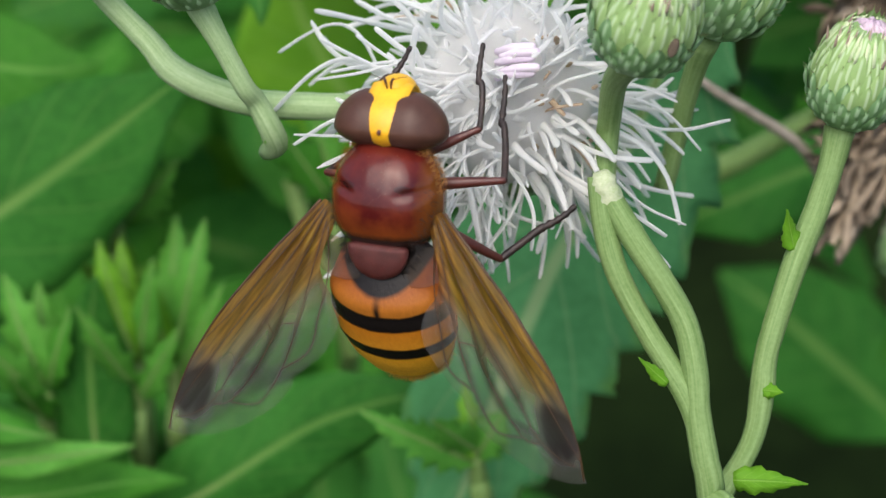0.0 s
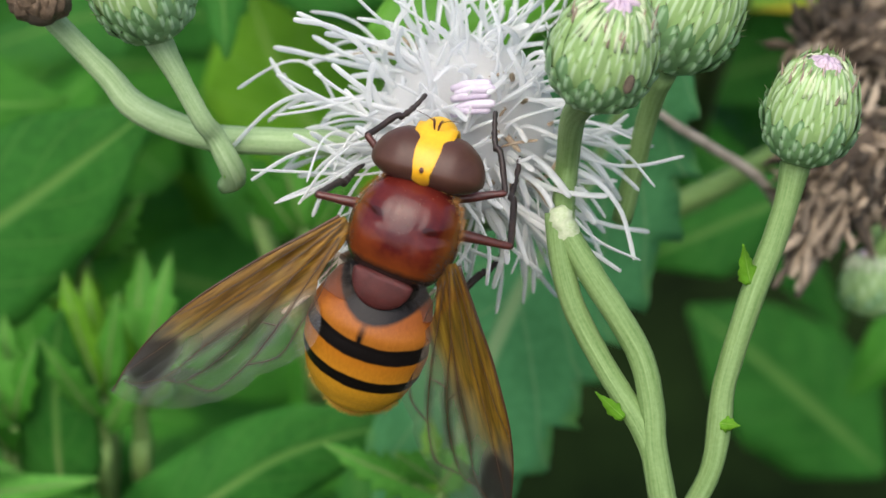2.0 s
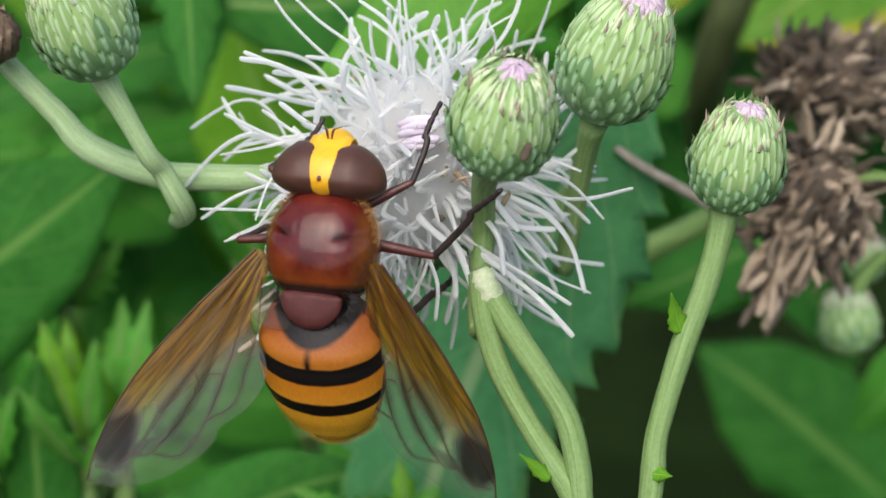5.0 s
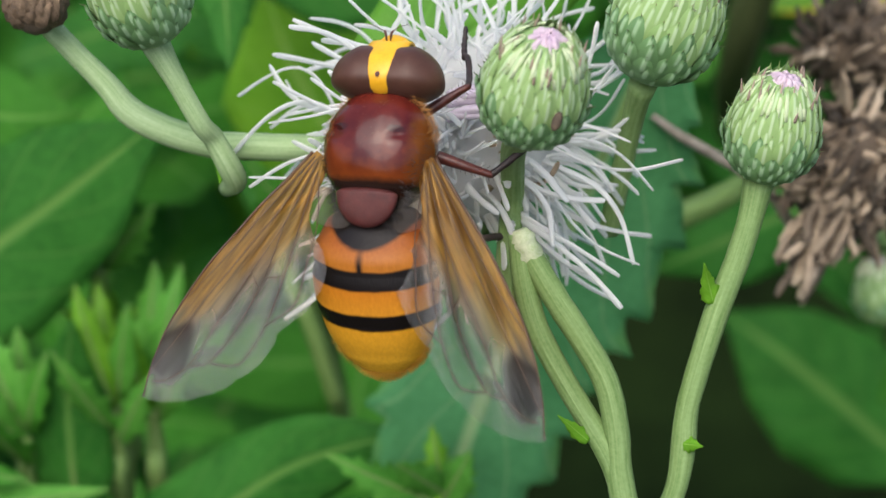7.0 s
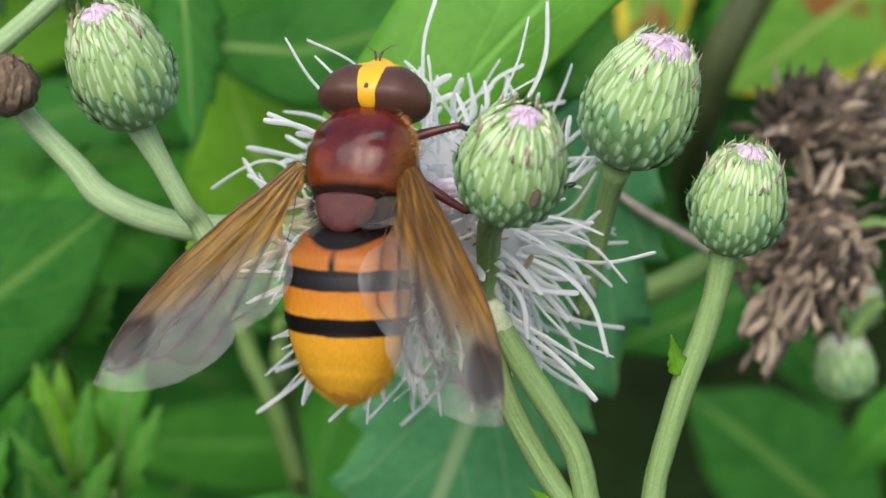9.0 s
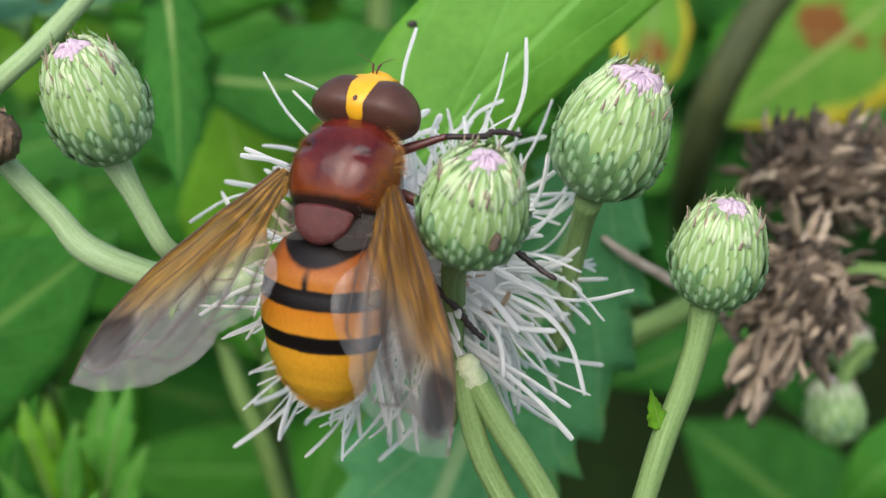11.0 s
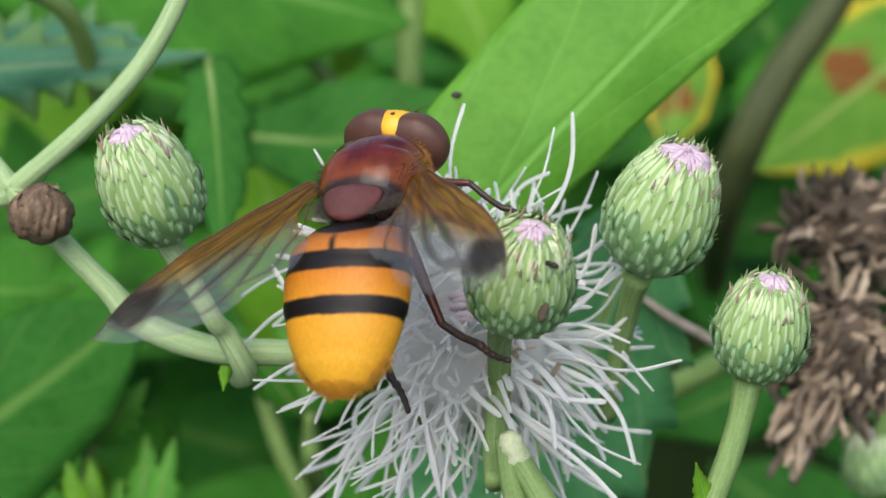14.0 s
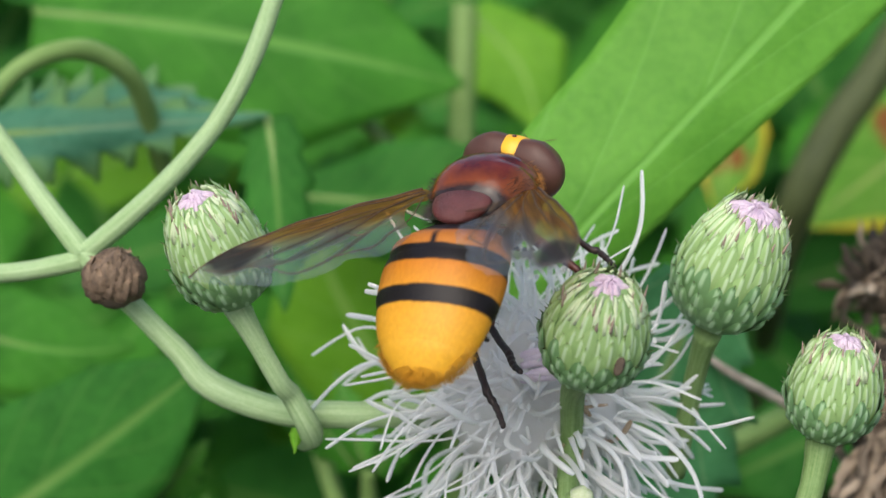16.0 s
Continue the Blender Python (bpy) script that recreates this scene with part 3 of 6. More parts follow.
for n in range(COUNT):
    f = (n + 0.5) / COUNT
    w = n * 2.39996 + rng.uniform(-0.3, 0.3)
    up = 1 - 1.06 * f ** 1.25 + rng.uniform(-0.08, 0.08)
    flat = math.sqrt(max(0.0, 1 - up * up))
    dry = rng.random() < 0.04 or (0.1 < f < 0.35 and math.cos(w) > 0.75)
    trumpet_floret((flat * math.cos(w), flat * math.sin(w), up), (8.6 + 4.6 * f) * rng.uniform(0.86, 1.08) * (0.75 if dry else 1.0), "petal_dry" if dry else "petal", 100 + n)
c0 = Vector((-1.2, 6.8, 3.2))
for n in range(5):
    o = c0 + Vector((0.25 * (n % 2), 0.95 - 0.45 * n + 0.1 * (n % 3), 0.35 * (n % 2)))
    bm = bmesh.new()
    tube(bm, [(o.x - 1.3, o.y - 0.2, o.z - 1.6, 0.26), (o.x - 0.3, o.y, o.z - 0.3, 0.32), (o.x + 0.9, o.y + 0.05, o.z + 0.25, 0.30), (o.x + 1.15, o.y + 0.05, o.z + 0.28, 0.12)], 7, 0.4)
    part("anther_tube", bm, MAT["lilac"], flower, "pale lilac floret tip")


# ---- the hoverfly ----
def fly_materials():
    m, t, n, l, p = nodes_of("fly_thorax")
    ax = axis_of(t)
    fine, big = noise_node(t, 2.2, 4), noise_node(t, 0.5, 3)
    col = ramp(t, big.outputs[0], [(0.35, (0.060, 0.006, 0.006)), (0.65, (0.115, 0.016, 0.010))])
    back = calc(t, "ADD", calc(t, "MULTIPLY", ax[1], -0.12), calc(t, "MULTIPLY", big.outputs[0], 0.4))
    col = mixed(t, ramp(t, back, [(0.22, (0, 0, 0)), (0.42, (1, 1, 1))]), col, (0.16, 0.036, 0.008))
    px, py = calc(t, "DIVIDE", calc(t, "SUBTRACT", calc(t, "ABSOLUTE", ax[0]), 1.75), 0.55), calc(t, "DIVIDE", calc(t, "SUBTRACT", ax[1], 1.1), 0.28)
    pit = ramp(t, calc(t, "ADD", calc(t, "MULTIPLY", px, px), calc(t, "MULTIPLY", py, py)), [(0.5, (1, 1, 1)), (1.0, (0, 0, 0))])
    col = mixed(t, calc(t, "MULTIPLY", pit, 0.8), col, (0.03, 0.008, 0.008))
    flank = calc(t, "ADD", calc(t, "ABSOLUTE", ax[0]), calc(t, "MULTIPLY", fine.outputs[0], 0.5))
    col = mixed(t, ramp(t, calc(t, "MULTIPLY", flank, 0.25), [(0.64, (0, 0, 0)), (0.84, (1, 1, 1))]), col, (0.15, 0.045, 0.010))
    rear = calc(t, "ADD", calc(t, "MULTIPLY", ax[1], -0.2), calc(t, "MULTIPLY", fine.outputs[0], 0.06))
    col = mixed(t, ramp(t, rear, [(0.40, (0, 0, 0)), (0.49, (1, 1, 1))]), col, (0.02, 0.010, 0.008))
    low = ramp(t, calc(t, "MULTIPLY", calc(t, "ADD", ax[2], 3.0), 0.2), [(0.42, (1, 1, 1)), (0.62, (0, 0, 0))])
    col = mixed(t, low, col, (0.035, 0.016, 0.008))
    l.new(col, p.inputs["Base Color"])
    p.inputs["Roughness"].default_value = 0.17
    p.inputs["Specular IOR Level"].default_value = 0.22
    p.inputs["Coat Weight"].default_value, p.inputs["Coat Roughness"].default_value = 0.28, 0.04
    l.new(relief(t, calc(t, "ADD", noise_node(t, 9, 3).outputs[0], calc(t, "MULTIPLY", big.outputs[0], 2.0)), 0.22, 0.05), p.inputs["Normal"])
    MAT["thorax"] = m

    m, t, n, l, p = nodes_of("fly_abdomen")
    ax = axis_of(t)
    fine, big = noise_node(t, 5.0, 4, stretch=(1, 0.4, 1)), noise_node(t, 0.6, 3)
    # along the abdomen from its front (0) to its tip (11), bands arched a little across
    along = calc(t, "ADD", calc(t, "MULTIPLY", ax[1], -1.0), calc(t, "MULTIPLY", calc(t, "MULTIPLY", ax[0], ax[0]), 0.022))
    along = calc(t, "ADD", along, calc(t, "MULTIPLY", calc(t, "SUBTRACT", big.outputs[0], 0.5), 0.25))
    black, chest, orange, gold = (0.006, 0.004, 0.004), (0.28, 0.080, 0.012), (0.50, 0.17, 0.012), (0.72, 0.38, 0.030)
    r = calc(t, "DIVIDE", along, 11.0)
    col = ramp(t, r, [(0.0, chest), (0.10, chest), (0.145, chest), (0.27, (0.42, 0.15, 0.018)), (0.285, black), (0.385, black), (0.40, orange), (0.535, (0.58, 0.24, 0.018)), (0.55, black), (0.635, black), (0.65, (0.62, 0.29, 0.018)), (0.92, gold)])
    r0 = calc(t, "ADD", r, calc(t, "MULTIPLY", calc(t, "MULTIPLY", ax[0], ax[0]), 0.013))
    col = mixed(t, ramp(t, r0, [(0.15, (1, 1, 1)), (0.175, (0, 0, 0))]), col, black)
    ridge = ramp(t, calc(t, "ABSOLUTE", ax[0]), [(0.06, (1, 1, 1)), (0.34, (0, 0, 0))])
    front = ramp(t, r, [(0.10, (0, 0, 0)), (0.24, (1, 1, 1)), (0.33, (1, 1, 1)), (0.34, (0, 0, 0))])
    col = mixed(t, calc(t, "MULTIPLY", ridge, front), col, black)
    col = mixed(t, 0.35, col, ramp(t, fine.outputs[0], [(0.3, (0.55, 0.5, 0.45)), (0.7, (1, 1, 1))]), "MULTIPLY")
    l.new(col, p.inputs["Base Color"])
    p.inputs["Roughness"].default_value, p.inputs["Sheen Weight"].default_value = 0.45, 0.0
    p.inputs["Specular IOR Level"].default_value = 0.26
    p.inputs["Sheen Tint"].default_value = (1.0, 0.75, 0.3, 1)
    l.new(relief(t, fine.outputs[0], 0.35, 0.08), p.inputs["Normal"])
    MAT["abdomen"] = m

    # the membrane's pigment: amber in red, the dark cloud in green, the brown along the veins in blue
    m, t, n, l, p = nodes_of("fly_wing")
    pig, parts = t.nodes.new("ShaderNodeAttribute"), t.nodes.new("ShaderNodeSeparateColor")
    pig.attribute_name = "pigment"
    l.new(pig.outputs["Color"], parts.inputs[0])
    amber, cloud, brown = parts.outputs[0], parts.outputs[1], parts.outputs[2]
    fine = noise_node(t, 2.6, 4, stretch=(0.5, 1.6, 1))
    streaks = noise_node(t, 1.3, 4, 0.65, stretch=(0.12, 2.2, 1))
    bright = ramp(t, streaks.outputs[0], [(0.36, (0, 0, 0)), (0.64, (1, 1, 1))])
    tone = mixed(t, amber, (0.92, 0.91, 0.84), mixed(t, bright, (0.46, 0.19, 0.018), (0.74, 0.42, 0.07)))
    tone = mixed(t, cloud, tone, (0.07, 0.05, 0.055))
    tone = mixed(t, calc(t, "MULTIPLY", brown, 0.7), tone, (0.08, 0.045, 0.02))
    clear = t.nodes.new("ShaderNodeBsdfTransparent")
    l.new(tone, clear.inputs[0])
    skin = mixed(t, amber, (0.44, 0.42, 0.38), mixed(t, bright, (0.10, 0.036, 0.006), (0.46, 0.21, 0.024)))
    skin = mixed(t, cloud, skin, (0.035, 0.025, 0.025))
    skin = mixed(t, brown, skin, (0.045, 0.024, 0.012))
    l.new(skin, p.inputs["Base Color"])
    p.inputs["Roughness"].default_value, p.inputs["Specular IOR Level"].default_value = 0.40, 0.2
    l.new(relief(t, calc(t, "ADD", streaks.outputs[0], calc(t, "MULTIPLY", fine.outputs[0], 0.4)), 0.5, 0.2), p.inputs["Normal"])
    shine = t.nodes.new("ShaderNodeBsdfTranslucent")
    l.new(skin, shine.inputs[0])
    sheet = t.nodes.new("ShaderNodeMixShader")
    sheet.inputs[0].default_value = 0.4
    l.new(p.outputs[0], sheet.inputs[1])
    l.new(shine.outputs[0], sheet.inputs[2])
    mx = t.nodes.new("ShaderNodeMixShader")
    body = calc(t, "ADD", calc(t, "MULTIPLY", amber, 0.42), calc(t, "MULTIPLY", cloud, 0.40))
    l.new(calc(t, "ADD", calc(t, "ADD", 0.08, body), calc(t, "MULTIPLY", brown, 0.3), True), mx.inputs[0])
    l.new(clear.outputs[0], mx.inputs[1])
    l.new(sheet.outputs[0], mx.inputs[2])
    gloss, film, both = t.nodes.new("ShaderNodeBsdfGlossy"), t.nodes.new("ShaderNodeFresnel"), t.nodes.new("ShaderNodeMixShader")
    gloss.inputs["Roughness"].default_value, film.inputs["IOR"].default_value = 0.35, 1.45
    l.new(mixed(t, amber, (0.93, 0.95, 1.0), (1.0, 0.72, 0.36)), gloss.inputs["Color"])
    l.new(p.inputs["Normal"].links[0].from_socket, gloss.inputs["Normal"])
    l.new(calc(t, "MINIMUM", film.outputs[0], calc(t, "SUBTRACT", 0.105, calc(t, "ADD", calc(t, "MULTIPLY", amber, 0.06), calc(t, "MULTIPLY", cloud, 0.085)), True)), both.inputs[0])
    l.new(mx.outputs[0], both.inputs[1])
    l.new(gloss.outputs[0], both.inputs[2])
    l.new(both.outputs[0], n["Material Output"].inputs[0])
    MAT["wing"] = m
    MAT["eye"] = plain("fly_eye", (0.060, 0.026, 0.018), (0.088, 0.040, 0.028), 0.5, 0.40, 0.2, 0.03, spec=0.3)
    MAT["yellow"] = plain("fly_yellow_face", (0.70, 0.34, 0.012), (0.86, 0.50, 0.02), 0.6, 0.4, 0.3, 0.05)
    MAT["leg"] = plain("fly_leg", (0.045, 0.012, 0.010), (0.12, 0.030, 0.022), 0.8, 0.35, 0.4, 0.05)
    MAT["tarsus"] = plain("fly_tarsus", (0.012, 0.009, 0.009), (0.04, 0.022, 0.018), 0.9, 0.5, 0.4, 0.05)
    MAT["scutellum"] = plain("fly_scutellum", (0.060, 0.013, 0.012), (0.125, 0.030, 0.026), 1.8, 0.30, 0.8, 0.12)
    MAT["vein"] = plain("wing_vein", (0.022, 0.010, 0.006), (0.09, 0.036, 0.010), 0.6, 0.4)
    MAT["hair"] = plain("golden_hair", (0.24, 0.09, 0.015), (0.46, 0.22, 0.04), 0.6, 0.6)
    MAT["hair_gold"] = plain("pale_golden_hair", (0.56, 0.31, 0.03), (0.74, 0.48, 0.08), 0.6, 0.6, through_light=0.3)
    MAT["hair_black"] = plain("black_hair", (0.006, 0.005, 0.005), (0.02, 0.014, 0.012), 0.6, 0.6)
    MAT["hair_dark"] = plain("brown_hair", (0.06, 0.025, 0.012), (0.20, 0.09, 0.03), 0.6, 0.6)
    MAT["squama"] = plain("wing_lobe", (0.30, 0.28, 0.28), (0.46, 0.45, 0.46), 1.0, 0.3)
    t = MAT["squama"].node_tree
    mx, clear = t.nodes.new("ShaderNodeMixShader"), t.nodes.new("ShaderNodeBsdfTransparent")
    clear.inputs[0].default_value = (0.86, 0.78, 0.68, 1)
    mx.inputs[0].default_value = 0.05
    t.links.new(clear.outputs[0], mx.inputs[1])
    t.links.new(t.nodes["Principled BSDF"].outputs[0], mx.inputs[2])
    t.links.new(mx.outputs[0], t.nodes["Material Output"].inputs[0])


fly_materials()
fly = thing("hoverfly", FRAME, "large hornet-like hoverfly with amber wings on the flower", "insect")
bm = bmesh.new()


def thorax_shape(c):
    w = 1 - 0.14 * max(0.0, c.y) ** 2 - 0.05 * max(0.0, -c.y) ** 2
    c = c * (1 + 0.018 * noise.noise(c * 2.3 + Vector((3, 1, 0))))
    # the cross furrow at either side, the shallow lines along the back and the crease before the shield
    furrow = math.exp(-(((c.y - 0.12 - 0.12 * abs(c.x)) / 0.07) ** 2)) * min(1.0, max(0.0, (abs(c.x) - 0.22) / 0.25))
    lines = math.exp(-(((abs(c.x) - 0.20) / 0.06) ** 2))
    crease = math.exp(-(((c.y + 0.74) / 0.06) ** 2))
    if c.z > 0:
        c.z *= 1 - 0.075 * furrow - 0.012 * lines - 0.10 * crease
    c.x = math.copysign(abs(c.x) ** 0.76, c.x) * w * (1 - 0.03 * furrow)
    c.y = math.copysign(abs(c.y) ** 0.9, c.y)
    c.z = c.z * (1 - 0.10 * max(0.0, c.y))
    return c


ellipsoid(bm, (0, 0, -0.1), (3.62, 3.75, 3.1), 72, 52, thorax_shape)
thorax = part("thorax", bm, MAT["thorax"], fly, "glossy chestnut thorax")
bm = bmesh.new()
ellipsoid(bm, (0, -2.95, 1.72), (2.02, 2.1, 0.8), 32, 18, lambda c: Vector((c.x, c.y * (0.2 if c.y > 0 else 1.0), c.z + 0.25 * min(0.0, c.y))))
part("scutellum", bm, MAT["scutellum"], fly, "dull reddish shield behind the thorax")

head = new("head")
head.parent = fly
tagged(head, "head with brown eyes and a yellow face")


def head_shape(c):
    """A half-round head, flat behind, a little sunk along its middle."""
    k = 0.90 + 0.16 * min(1.0, abs(c.x) * 2.4) - 0.05 * abs(c.x)
    return Vector((math.copysign(abs(c.x) ** 0.82, c.x) * 3.70, c.y * (2.50 if c.y > 0 else 1.22) * k - 0.33, c.z * 2.25 * k))


for s in (-1, 1):
    bm = bmesh.new()
    ellipsoid(bm, (0, 0, 0.1), (1, 1, 1), 56, 36, head_shape)
    bmesh.ops.bisect_plane(bm, geom=bm.verts[:] + bm.edges[:] + bm.faces[:], plane_co=(s * 0.42, 0, 0), plane_no=(-s, 0, 0), clear_outer=True)
    part("eye", bm, MAT["eye"], head, "large smooth brown eye")
bm = bmesh.new()
band = []
for k in range(23):
    w = radians(-64 + 198 * k / 22)
    q = min(1.0, max(0.0, (w + 0.35) / 1.3))
    half = (0.68 + 0.62 * q * q * (3 - 2 * q)) * min(1.0, 0.55 + 0.2 * k)
    # round the head from its back, over the top, to the face
    y, z = (2.34 if w > 0 else 1.16) * math.sin(w) - 0.33, 2.10 * math.cos(w) + 0.1
    if w > 1.0:
        y += 0.62 * min(1.0, (w - 1.0) / 0.6)
    band.append([bm.verts.new((half * j / 3, y * (1 - 0.03 * abs(j)), z * (1 - 0.007 * j * j))) for j in range(-3, 4)])
for a, b in zip(band, band[1:]):
    for j in range(6):
        bm.faces.new((a[j], a[j + 1], b[j + 1], b[j]))
thicken(part("face", bm, MAT["yellow"], head, "bright yellow band and face"), 0.18)
bm = bmesh.new()
ellipsoid(bm, (0, 2.1, -0.7), (1.15, 0.95, 1.5), 20, 14)
part("muzzle", bm, MAT["yellow"], head, "yellow muzzle")
bm = bmesh.new()
ellipsoid(bm, (0, 0, 0.1), (0.97, 0.97, 0.97), 32, 20, head_shape)
part("head_capsule", bm, MAT["eye"], head)
bm = bmesh.new()
ellipsoid(bm, (0, -1.30, -0.1), (2.2, 0.3, 1.25), 28, 12)
part("occiput", bm, MAT["tarsus"], head, "dark dusty back of the head")
bm = bmesh.new()
ellipsoid(bm, (0, -0.40, 2.30), (0.15, 0.2, 0.08), 12, 8)
part("ocelli", bm, MAT["leg"], head, "small dark brown spot")
for s in (-1, 1):
    bm = bmesh.new()
    tube(bm, [(s * 0.12, 2.2, 0.95, 0.05), (s * 0.2, 2.65, 1.15, 0.09), (s * 0.3, 2.85, 1.05, 0.05)], 6, 0.2)
    tube(bm, [(s * 0.2, 2.7, 1.2, 0.03), (s * 0.8, 2.95, 1.5, 0.025), (s * 1.4, 3.05, 1.7, 0.014)], 5, 0.2)
    part("antenna", bm, MAT["leg"], head)

abdomen = new("abdomen")
abdomen.parent = fly
tagged(abdomen, "orange and yellow abdomen with black bands")
bm = bmesh.new()
rings = []
for k in range(34):
    s = k / 33
    y = -11.2 * s
    half = float(np.interp(s, (0, 0.06, 0.2, 0.38, 0.55, 0.72, 0.85, 0.94, 1.0), (2.4, 3.3, 4.0, 4.2, 4.05, 3.5, 2.7, 1.65, 0.4)))
    groove = 1 - 0.014 * (1 if k in (9, 10, 19, 20, 27) else 0)
    zc = 0.2 - 1.0 * s * s - 1.3 * max(0.0, 1 - s / 0.20)
    rings.append([bm.verts.new((half * groove * math.cos(j * math.pi / 18), y, zc + half * groove * (0.68 if j < 18 else 0.42) * math.sin(j * math.pi / 18))) for j in range(36)])
cuts = [0, 4, 10, 20, 27, 33]
table = [[tuple(v.co) for v in ring] for ring in rings]
bm.free()
for lo, hi in zip(cuts, cuts[1:]):
    bm = bmesh.new()
    own = [[bm.verts.new(c) for c in ring] for ring in table[lo:hi + 1]]
    for a, b in zip(own, own[1:]):
        for j in range(36):
            bm.faces.new((a[j], a[(j + 1) % 36], b[(j + 1) % 36], b[j]))
    if lo == 0:
        bm.faces.new(own[0])
    if hi == 33:
        bm.faces.new(own[-1][::-1])
    part("tergite", bm, MAT["abdomen"], abdomen)


def hairs(name, roots, length, mat, parent, spread, seed):
    """Fine tapering hairs from (place, direction) roots, as one mesh."""
    g = random.Random(seed)
    verts, faces = [], []
    for p, d in roots:
        d = (Vector(d).normalized() + Vector((g.uniform(-1, 1), g.uniform(-1, 1), g.uniform(-1, 1))) * spread).normalized()
        s = d.orthogonal().normalized() * 0.018
        n = len(verts)
        e = Vector(p) + d * length * g.uniform(0.5, 1.0)
        verts += [Vector(p) + s, Vector(p) - s, e, Vector(p) + d.cross(s)]
        faces += [(n, n + 1, n + 2), (n + 3, n, n + 2)]
    me = bpy.data.meshes.new(name)
    me.from_pydata([tuple(v) for v in verts], [], faces)
    me.materials.append(MAT[mat])
    ob = new(name, me)
    ob.parent = parent
    return tagged(ob, kind="stuff")


g = random.Random(4)
roots = []
for k in range(2400):
    s = 0.74 + 0.26 * g.random() ** 0.5
    w = g.choice((0.0, math.pi)) + g.uniform(-0.35, 0.35) if s < 0.93 else g.uniform(-0.35, math.pi + 0.35)
    half = float(np.interp(s, (0, 0.06, 0.2, 0.38, 0.55, 0.72, 0.85, 0.94, 1.0), (2.4, 3.3, 4.0, 4.2, 4.05, 3.5, 2.7, 1.65, 0.4)))
    roots.append(((half * math.cos(w), -11.2 * s, 0.2 - 1.0 * s * s + half * 0.68 * math.sin(w)), (math.cos(w), -1.4, 0.6 * math.sin(w))))
hairs("abdomen_hair", roots, 0.5, "hair_gold", abdomen, 0.25, 1)
roots = []
for k in range(1400):
    s, y = (-1 if k % 2 else 1), g.uniform(-3.0, 3.2)
    w = g.uniform(-0.4, 0.28)
    r = 3.42 * math.sqrt(max(0.05, 1 - (y / 4.1) ** 2))
    roots.append(((s * r * math.cos(w), y, 3.0 * math.sin(w) * math.sqrt(max(0.1, 1 - (y / 4.4) ** 2))), (s * math.cos(w), 0.2, math.sin(w))))
hairs("thorax_hair", [r for r in roots if r[0][1] > 0.6], 0.6, "hair", fly, 0.35, 2)
roots = [((s * g.uniform(0.5, 2.4), 3.2 + g.uniform(-0.3, 0.2), g.uniform(-1.5, 0.9)), (s * 0.9, 0.1, 0.4)) for s in (-1, 1) for k in range(110)]
back = []
for k in range(160):
    x, y = g.uniform(-2.6, 2.6), g.uniform(-2.8, 3.2)
    h = 1 - (x / 3.3) ** 2 - (y / 3.9) ** 2
    if h > 0.03:
        back.append(((x, y, 3.02 * math.sqrt(h) - 0.1), (x * 0.3, -0.5, 1.0)))
ring = []
for k in range(420):
    w = g.uniform(-0.25, math.pi + 0.25)
    ring.append(((2.35 * math.cos(w), -2.95 - 1.75 * math.sin(w), 1.35 + g.uniform(-0.5, 0.1)), (math.cos(w), -math.sin(w) - 0.3, -0.1)))
hairs("shield_hair", ring, 0.9, "hair_black", fly, 0.35, 9)
tufts = []
for k in range(500):
    x, y, z = g.choice((-1, 1)), g.gauss(-0.9, 0.9), g.gauss(1.0, 0.45)
    tufts.append(((x * 3.25 * math.sqrt(max(0.2, 1 - (y / 4.0) ** 2 - (z / 4.2) ** 2)), y, z), (x, -0.3, 0.5)))
hairs("side_hair", tufts, 0.75, "hair_black", fly, 0.5, 10)
hairs("back_hair", back, 0.24, "hair_dark", fly, 0.4, 7)
hairs("collar_hair", roots, 0.5, "hair", fly, 0.3, 3)

TRAIL = [(0, 0.7), (1.2, 1.2), (2.4, 1.5), (3.4, 2.0), (4.1, 2.8), (4.5, 4.0), (5.2, 4.9), (6.2, 5.35), (7.8, 5.4), (9.2, 5.05), (9.9, 4.8), (10.5, 5.1), (12, 5.0), (13.2, 4.6), (13.5, 4.3), (13.8, 4.4), (14.8, 3.8), (16, 2.9), (17, 1.7), (17.45, 0.8), (17.6, 0.3)]
LEAD = [(0, 0.35), (2, 0.7), (6, 1.2), (10, 1.4), (13, 1.15), (15.5, 0.5), (16.8, -0.05), (17.6, -0.3)]
VEINS = [[(0.2, 0.5), (2, 0.7), (6, 1.2), (10, 1.4), (13, 1.15), (15.5, 0.5), (16.8, -0.05), (17.5, -0.4)], [(0.3, 0.2), (5, 0.5), (9, 0.8), (11.5, 1.2)], [(0.4, 0.0), (5, -0.1), (10, 0.1), (14, 0.1), (16.3, 0.15)],
    [(0.5, -0.2), (4, -0.9), (8, -1.25), (11, -1.35), (14, -1.6), (15.8, -1.0), (16.5, -0.3)], [(4.6, -1.0), (8, -2.1), (11, -2.6), (13.6, -2.5), (14.4, -1.7)], [(1.0, -0.6), (4, -1.8), (7, -3.0), (10, -3.9), (12.6, -4.0), (13.6, -2.6)],
    [(1.2, -0.9), (3.6, -2.7), (6, -3.8), (8.0, -4.6), (10.0, -3.9)], [(8.0, -1.25), (8.5, -2.2)], [(7.0, -3.0), (7.8, -2.05)]]


